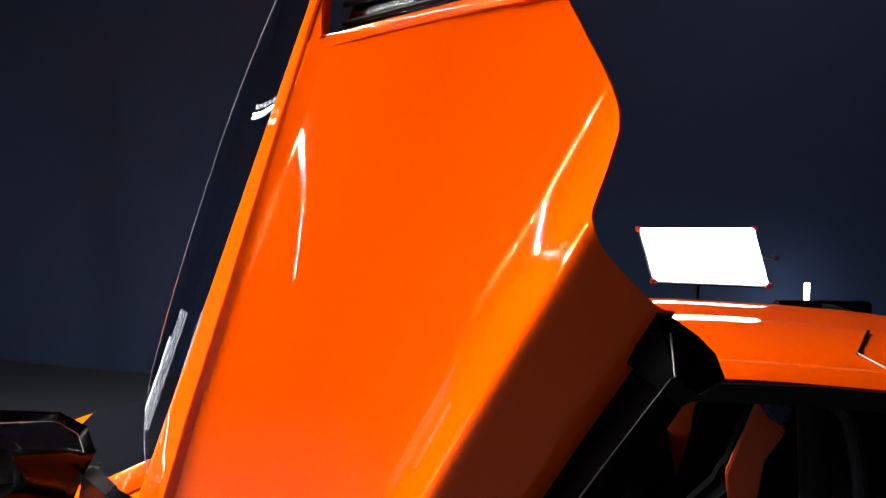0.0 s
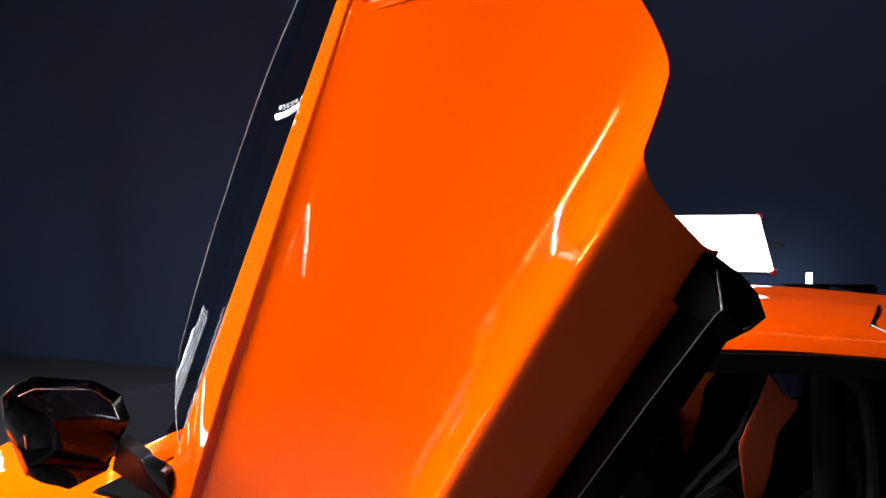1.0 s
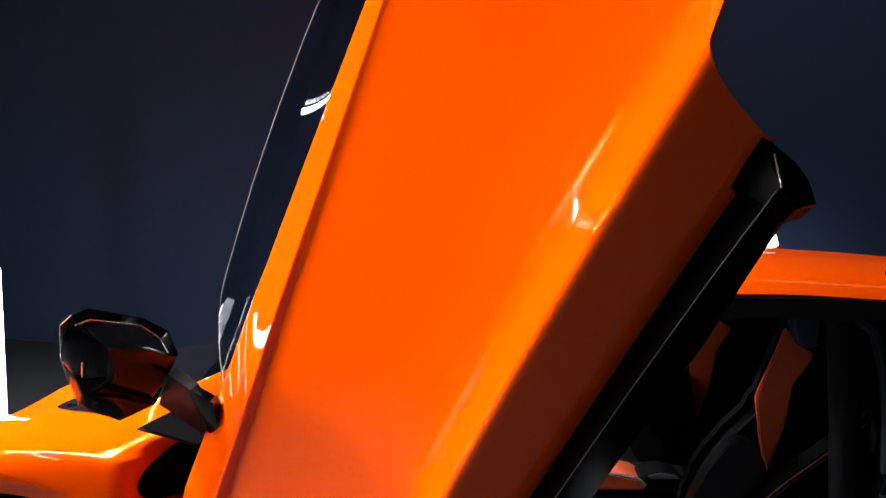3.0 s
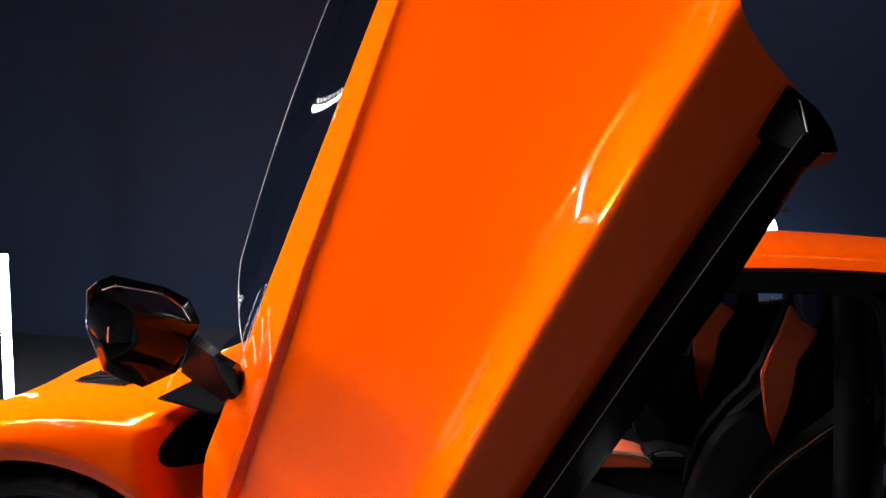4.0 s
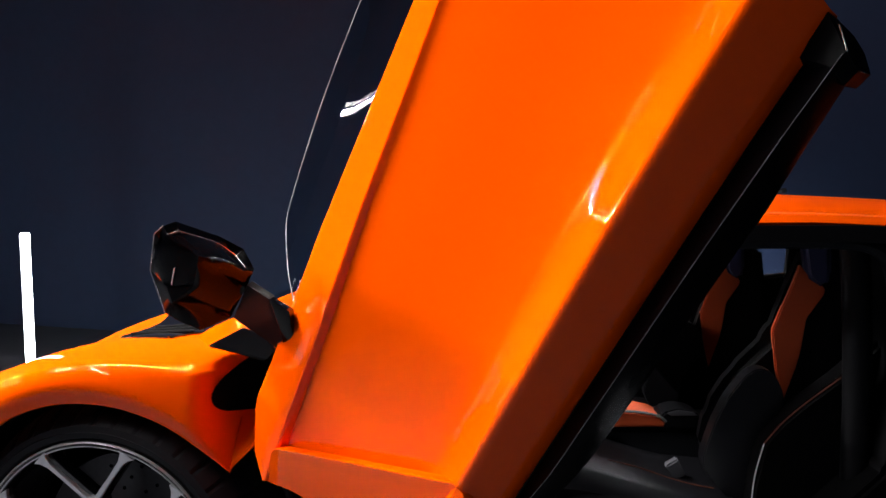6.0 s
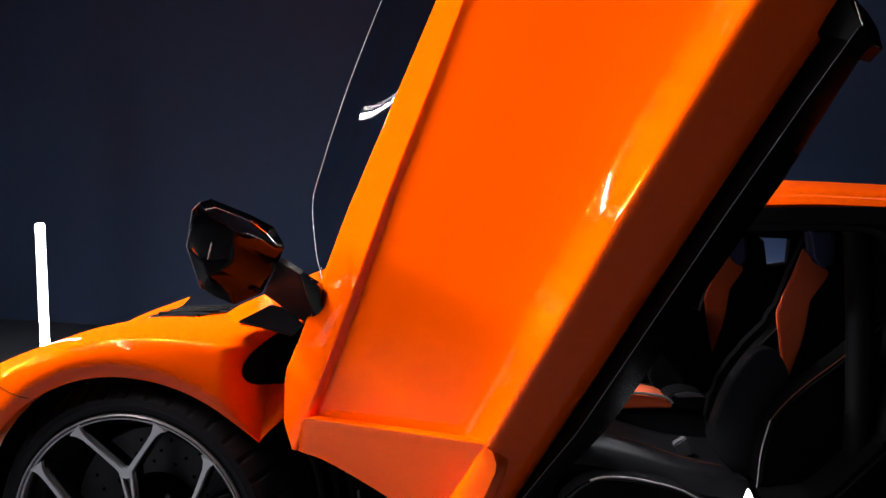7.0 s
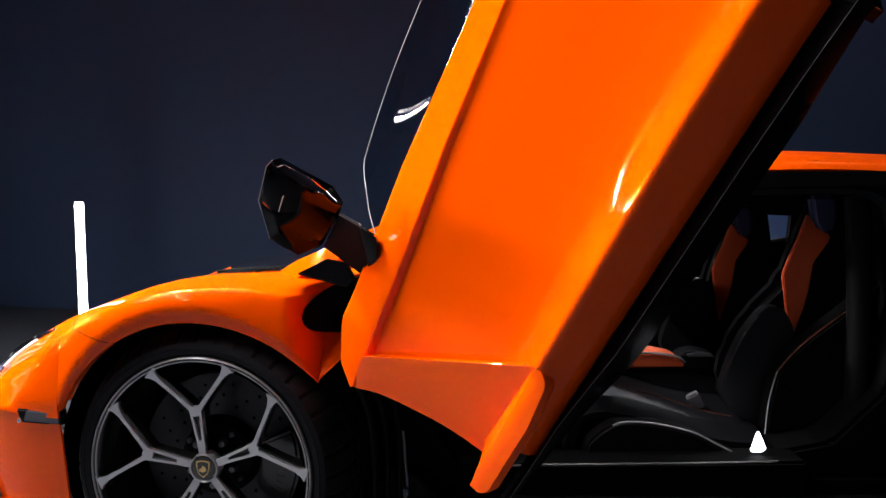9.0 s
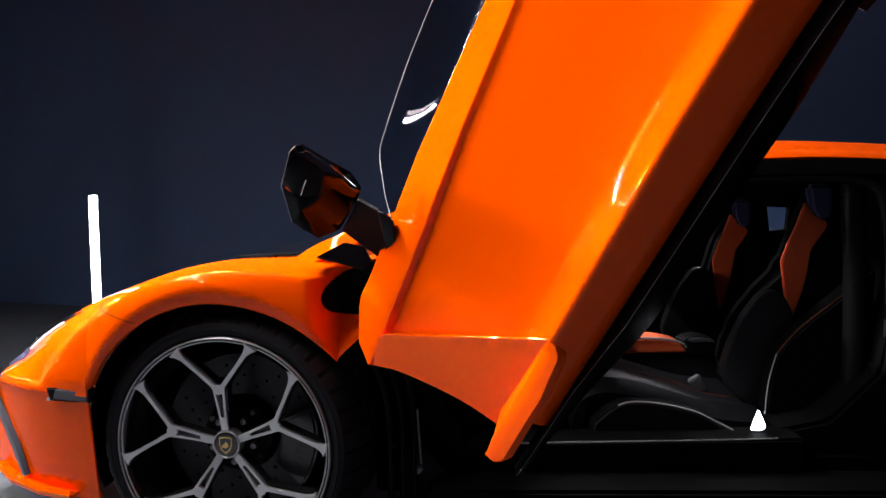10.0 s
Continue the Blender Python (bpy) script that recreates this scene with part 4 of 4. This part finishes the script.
# -- pillars, windscreen and roof
def build_cabin():
    up = [(0.10, 0.24, 0.765), (0.18, 0.185, 0.820), (0.27, 0.145, 0.862), (0.40, 0.2, 0.915), (0.55, 0.285, 0.972), (0.9, 0.41, 1.06), (1.2, 0.46, 1.095)]
    lo = [(0.185, 0.12, 0.782), (0.236, 0.098, 0.806), (0.316, 0.115, 0.84), (0.42, 0.16, 0.882), (0.57, 0.25, 0.938), (0.92, 0.37, 1.03), (1.2, 0.42, 1.062)]
    for f, name, label in ((lambda p: p, "front_pillar", "slim orange windscreen pillar"), (lambda p: (p[0], 1.94 - p[1], p[2] - 0.17), "far_pillar", "orange windscreen pillar on the far side")):
        last = None if name == "front_pillar" else 5
        a, b = [f(p) for p in spline(up[:last], 24)], [f(p) for p in spline(lo[:last], 24)]
        part(name, sheet([a, [(Vector(p) + Vector(q)) / 2 + Vector((0, -0.004, 0.004)) for p, q in zip(a, b)], b], 0.014), PAINT, CAR, label)
    qm = axes((0, 0.055, 0), Vector((1, 0, 0)), Vector((0, 0, 1)), Vector((0, -1, 0)))
    q = part("quarter_window", slab([(0.228, 0.812), (0.298, 0.847), (0.345, 0.838), (0.365, 0.80), (0.345, 0.779)], 0.012, qm, 0.002), GLOSS_BLACK, CAR, "black triangular quarter window")
    part("window_seal", rod([(0.229, 0.053, 0.811), (0.28, 0.053, 0.7985), (0.344, 0.053, 0.78)], 0.0022, 8), SATIN_BLACK, q)
    rows = []
    for f in np.linspace(0, 1, 10):
        y0, y1 = 0.30 + 0.17 * f, 1.64 - 0.17 * f
        rows.append([(0.21 + 0.99 * f - 0.08 * math.sin(math.pi * s) * (1 - f), y0 + (y1 - y0) * s, 0.775 + 0.33 * f ** 0.85 - 0.07 * max(0, s - 0.5) * (1 - f) + 0.02 * math.sin(math.pi * s)) for s in np.linspace(0, 1, 14)])
    part("windscreen", sheet(rows, 0.006), DARK_GLASS, CAR, "dark tinted windscreen").visible_shadow = False
    part("dashboard", slab([(0.42, 0.62), (0.52, 0.80), (0.72, 0.84), (0.9, 0.79), (0.93, 0.66), (0.8, 0.5), (0.78, 0.2), (0.45, 0.2)], 1.22, axes((0, 0.36, 0), Vector((1, 0, 0)), Vector((0, 0, 1)), Vector((0, -1, 0))), 0.03), LEATHER, CAR, "black leather dashboard")
    # roof
    prof = [(0.245, 1.052), (0.262, 1.066), (0.31, 1.086), (0.40, 1.103), (0.50, 1.111), (0.573, 1.1135), (0.585, 1.1132), (0.66, 1.1075), (0.735, 1.1015), (0.75, 1.1011), (0.84, 1.103), (0.92, 1.104), (0.94, 1.1035), (1.0, 1.099), (1.25, 1.075), (1.5, 1.02), (1.66, 0.95)]
    drop = [(0.95, -0.04), (1.25, -0.005), (1.5, 0.004), (1.65, 0.0), (1.85, -0.011), (2.0, -0.022), (2.3, -0.055), (2.8, -0.16)]
    rows = [[(x, y - 0.09 * (x - 1.65) * min(1.0, max(-1.0, (0.9 - y) / 0.5)), z + d) for y, z in prof] for x, d in spline(drop, 40)]
    part("roof", sheet(rows, 0.012), PAINT, CAR, "glossy orange roof", 25)
    part("roof_rail", sheet([[(x, 0.262 - 0.09 * (x - 1.65), z + dz) for x, z in ((1.0, 1.04), (1.3, 1.046), (1.65, 1.048), (2.0, 1.027), (2.6, 0.95))] for dz in (0.002, -0.02, -0.036)], 0.03), SATIN_BLACK, CAR, "black roof rail above the door opening")
    part("door_seal", rod([(1.0, 0.33, 0.985), (1.3, 0.34, 1.0), (1.55, 0.34, 1.005), (1.72, 0.34, 0.99), (1.77, 0.34, 0.9), (1.79, 0.34, 0.7), (1.78, 0.34, 0.45), (1.70, 0.34, 0.33)], 0.016, 10, n=40), SEAL, CAR, "rubber door seal")
    part("pillar_trim", rod([(1.705, 0.40, 0.985), (1.715, 0.40, 0.85), (1.73, 0.41, 0.6), (1.735, 0.42, 0.33)], 0.034, 16, n=20), SATIN_BLACK, CAR, "dark rounded trim of the rear door pillar")
    part("roof_gap", rod([(1.88, 0.544, 1.1045), (1.83, 0.45, 1.1015), (1.77, 0.345, 1.0925)], 0.0035, 8), SATIN_BLACK, CAR, "dark panel gap in the roof")
    part("roof_seam", rod([(1.77, 0.345, 1.0935), (1.797, 0.287, 1.077), (1.83, 0.24, 1.053)], 0.0016, 8), PIPING, CAR)
    part("roof_scoop", slab([(-0.1, -0.06), (0.12, -0.07), (0.12, 0.07), (-0.1, 0.05)], 0.05, pose(2.3, 0.98, 1.10, 0, 6, 0), 0.01), GLOSS_BLACK, CAR, "black roof air scoop")
    part("roof_lining", sheet([[(x, y, 1.03 - 0.05 * max(0, x - 1.65)) for y in (0.3, 0.9, 1.4)] + [(x, 1.56, 0.985 - 0.05 * max(0, x - 1.65)), (x, 1.66, 0.925 - 0.05 * max(0, x - 1.65))] for x in (0.95, 1.6, 2.4)], 0.02), LINER, CAR)
    # jamb, sill and floor of the cabin
    yz = lambda y: axes((0, y, 0), Vector((1, 0, 0)), Vector((0, 0, 1)), Vector((0, -1, 0)))
    part("rear_jamb", slab([(1.80, 1.0), (2.75, 0.9), (2.75, 0.12), (1.45, 0.12), (1.47, 0.29), (1.62, 0.32), (1.76, 0.46), (1.80, 0.7)], 0.35, yz(0.32), 0.012), LINER, CAR, "matt black rear door jamb")
    part("side_sill", slab([(0.60, 0.12), (1.52, 0.12), (1.52, 0.294), (0.60, 0.282)], 0.12, yz(0.235), 0.008), LINER, CAR, "satin black side sill")
    part("scuff_plate", rod([(0.72, 0.228, 0.2835), (1.0, 0.228, 0.288), (1.3, 0.228, 0.293), (1.44, 0.23, 0.297)], 0.0028, 8), TRIM, CAR, "bright scuff plate edge")
    part("rocker", slab([(0.45, 0.10), (2.0, 0.10), (2.0, 0.2), (0.5, 0.2)], 0.16, yz(0.10), 0.01), LINER, CAR)
    part("cabin_floor", sheet([[(0.5, 0.3, 0.18), (0.5, 1.66, 0.18)], [(2.3, 0.3, 0.18), (2.3, 1.66, 0.18)]], 0.04), LINER, CAR)
    part("rear_bulkhead", sheet([[(2.12, 0.3, 0.15), (2.12, 1.66, 0.15)], [(2.2, 0.3, 1.02), (2.2, 1.58, 1.02)]], 0.04), LINER, CAR)
    part("far_door", slab([(0.55, 0.15), (2.3, 0.15), (2.3, 0.81), (1.66, 0.742), (0.9, 0.72), (0.6, 0.72)], 0.06, yz(1.66), 0.01), LINER, CAR, "matt black far door panel")
    part("far_side_pillar", slab([(2.035, 0.70), (2.4, 0.70), (2.4, 1.02), (2.06, 1.02)], 0.05, yz(1.63), 0.008), LINER, CAR, "matt black pillar behind the far window")
    part("far_trim", rod([(1.0, 1.645, 0.726), (1.66, 1.645, 0.744), (2.04, 1.645, 0.786)], 0.008, 8), TRIM, CAR)
    part("far_window", slab([(0.6, 0.72), (1.66, 0.742), (2.3, 0.81), (2.2, 1.0), (1.0, 1.0)], 0.005, yz(1.69)), CLEAR, CAR, "side window on the far side").visible_shadow = False
    part("far_strip", slab([(1.30, 0.44), (1.50, 0.56), (1.585, 0.575), (1.52, 0.53), (1.36, 0.42)], 0.02, yz(1.59), 0.004), ALCANTARA, CAR, "orange leather armrest on the far door")
    part("courtesy_light", slab([(1.392, 0.300), (1.40, 0.325), (1.412, 0.358), (1.42, 0.342), (1.434, 0.308), (1.42, 0.298)], 0.012, yz(0.29), 0.003), SILL_GLOW, CAR, "glowing white courtesy light on the sill")


def build_seat(y0, outer, kind):
    """A bucket seat; y0 is the plane of its backrest panel, outer the sign towards the near side."""
    seat = new("seat")
    seat.parent = CAR
    tagged(seat, kind)
    yz = lambda y, rz=0.0: Matrix.Translation((1.63, y, 0)) @ Matrix.Rotation(radians(rz), 4, "Z") @ axes((-1.63, 0, 0), Vector((1, 0, 0)), Vector((0, 0, 1)), Vector((0, -1, 0)))
    back = [(1.40, 0.40), (1.42, 0.52), (1.485, 0.63), (1.582, 0.735), (1.612, 0.83), (1.652, 0.93), (1.672, 0.985), (1.74, 0.99), (1.83, 0.95), (1.86, 0.6), (1.8, 0.35), (1.5, 0.28), (1.43, 0.33)]
    if not outer:
        back = [(1.42, 0.40), (1.50, 0.55), (1.552, 0.645), (1.585, 0.763), (1.655, 0.895), (1.672, 0.93), (1.74, 0.945), (1.79, 0.925), (1.806, 0.80), (1.83, 0.5), (1.8, 0.35), (1.5, 0.28)]
    part("backrest", slab(back, 0.10, yz(y0 + 0.012, -8), 0.03, steps=3), LEATHER_DULL, seat, "black leather backrest")
    ins = [(1.594, 0.749), (1.612, 0.80), (1.635, 0.855), (1.66, 0.930), (1.685, 0.895), (1.726, 0.868), (1.724, 0.85), (1.681, 0.784), (1.67, 0.70), (1.66, 0.655), (1.626, 0.548), (1.606, 0.642)]
    dx = -0.012 if outer else -0.01
    dz = 0.0 if outer else -0.055
    part("insert", slab([(x + dx, z + dz) for x, z in ins], 0.02, yz(y0, -8), 0.004), ALCANTARA, seat, "orange leather backrest insert")
    part("headrest", slab([(x + dx, z + dz) for x, z in ((1.662, 0.985), (1.735, 0.985), (1.738, 0.90), (1.725, 0.87), (1.695, 0.872), (1.675, 0.90))], 0.05, yz(y0 - 0.01, -8), 0.012, steps=3), NAVY, seat, "navy blue headrest pad")
    part("side_bolster", slab([tuple(p) for p in spline([(1.443, 0.585), (1.50, 0.655), (1.555, 0.655), (1.59, 0.58), (1.56, 0.52), (1.517, 0.455), (1.497, 0.336), (1.484, 0.302), (1.466, 0.303), (1.434, 0.332), (1.401, 0.37), (1.383, 0.413), (1.391, 0.456), (1.412, 0.52)], 34)], 0.05, yz(y0 - 0.075 if outer else y0 - 0.03), 0.02, steps=3), LEATHER, seat, "black leather side bolster")
    if outer:
        near = [(1.488, 0.30), (1.492, 0.36), (1.517, 0.482), (1.56, 0.535), (1.616, 0.586), (1.715, 0.663), (1.80, 0.75), (1.86, 0.8), (1.9, 0.3)]
        part("outer_bolster", slab(near, 0.08, yz(y0 - 0.13), 0.012), LINER, seat)
        part("piping", rod([(x, y0 - 0.205 + 0.07, z) for x, z in ((1.487, 0.302), (1.496, 0.40), (1.517, 0.484))], 0.0017, 8, n=12), PIPING, seat, "grey piping")
        part("stitching", rod([(x, y0 - 0.135, z) for x, z in ((1.517, 0.484), (1.56, 0.537), (1.616, 0.588), (1.715, 0.665))], 0.0018, 6, n=14), STITCH, seat, "orange stitching")
        part("shoulder_piping", rod([(1.765, y0 - 0.1, 0.90), (1.775, y0 - 0.1, 0.80), (1.755, y0 - 0.1, 0.72)], 0.0025, 6, n=10), STITCH, seat)
    # cushion
    prof = [(0.90, 0.30), (0.925, 0.375), (0.96, 0.402), (1.01, 0.412), (1.09, 0.40), (1.2, 0.37), (1.32, 0.335), (1.46, 0.32)]
    rows = []
    for s in np.linspace(0, 1, 9):
        y = y0 - 0.20 + 0.46 * s
        bow = 0.012 * math.cos(2 * math.pi * s) + (-0.05 if s in (0.0, 1.0) else 0.0)
        rows.append([(x, y, z + bow * 0.7) for x, z in spline(prof, 24)])
    part("cushion", sheet(rows, 0.03), LEATHER, seat, "black leather seat cushion")
    part("cushion_side", slab([(0.94, 0.2), (1.46, 0.2), (1.46, 0.262), (1.40, 0.262), (1.357, 0.286), (1.31, 0.310), (1.255, 0.339), (1.2, 0.355), (1.145, 0.366), (1.09, 0.371), (1.051, 0.370), (1.028, 0.362), (1.004, 0.348), (0.96, 0.31)], 0.075, yz(y0 - 0.25), 0.008, steps=3), LEATHER_DULL, seat)
    if outer:
        part("cushion_piping", rod([(x, y0 - 0.255, z) for x, z in ((1.028, 0.363), (1.051, 0.371), (1.09, 0.373), (1.145, 0.368), (1.2, 0.357), (1.255, 0.341), (1.31, 0.312), (1.357, 0.288), (1.37, 0.281))], 0.0026, 6, n=20), PIPING, seat, "pale grey piping")
        part("cushion_stitch", rod([(x, y0 - 0.02, z) for x, z in ((1.143, 0.397), (1.23, 0.375), (1.30, 0.351), (1.37, 0.331), (1.43, 0.320))], 0.0016, 6, n=14), STITCH, seat, "orange stitching")
    return seat


def build_console():
    con = new("centre_console")
    con.parent = CAR
    yz = lambda y: axes((0, y, 0), Vector((1, 0, 0)), Vector((0, 0, 1)), Vector((0, -1, 0)))
    part("tunnel", slab([(0.95, 0.2), (1.75, 0.2), (1.7, 0.38), (1.36, 0.402), (1.10, 0.398), (0.95, 0.42)], 0.26, yz(0.82), 0.012), SEAL, con, "black leather centre tunnel")
    part("arm_pad", slab([(1.05, 0.405), (1.36, 0.412), (1.362, 0.425), (1.34, 0.444), (1.27, 0.458), (1.19, 0.461), (1.05, 0.462)], 0.14, yz(0.80), 0.006), ALCANTARA, con, "orange leather arm pad")
    part("arm_trim", rod([(1.05, 0.797, 0.468), (1.19, 0.797, 0.462), (1.27, 0.797, 0.459), (1.335, 0.797, 0.447), (1.358, 0.797, 0.43)], 0.0045, 8, n=20), TRIM, con, "bright trim")
    part("switch_block", slab([(1.361, 0.405), (1.469, 0.405), (1.469, 0.436), (1.462, 0.450), (1.441, 0.461), (1.398, 0.468), (1.352, 0.457), (1.339, 0.436)], 0.10, yz(0.80), 0.006), SATIN_BLACK, con, "black switch block")
    # thin grey piece that makes the block's top facet paler
    part("switch_top_facet", slab([(1.372, 0.447), (1.455, 0.449), (1.44, 0.460), (1.398, 0.466), (1.362, 0.457)], 0.006, yz(0.797), 0.002), BUCKLE, con, "pale grey top facet of the switch block")
    part("belt_buckle", slab([(1.341, 0.318), (1.374, 0.328), (1.35, 0.377), (1.315, 0.356)], 0.03, yz(0.62), 0.004), BUCKLE, con, "grey seat belt buckle")


build_door()
build_cabin()
build_seat(0.575, True, "black and orange leather driver's bucket seat")
build_seat(1.235, False, "black and orange leather passenger bucket seat")
build_console()
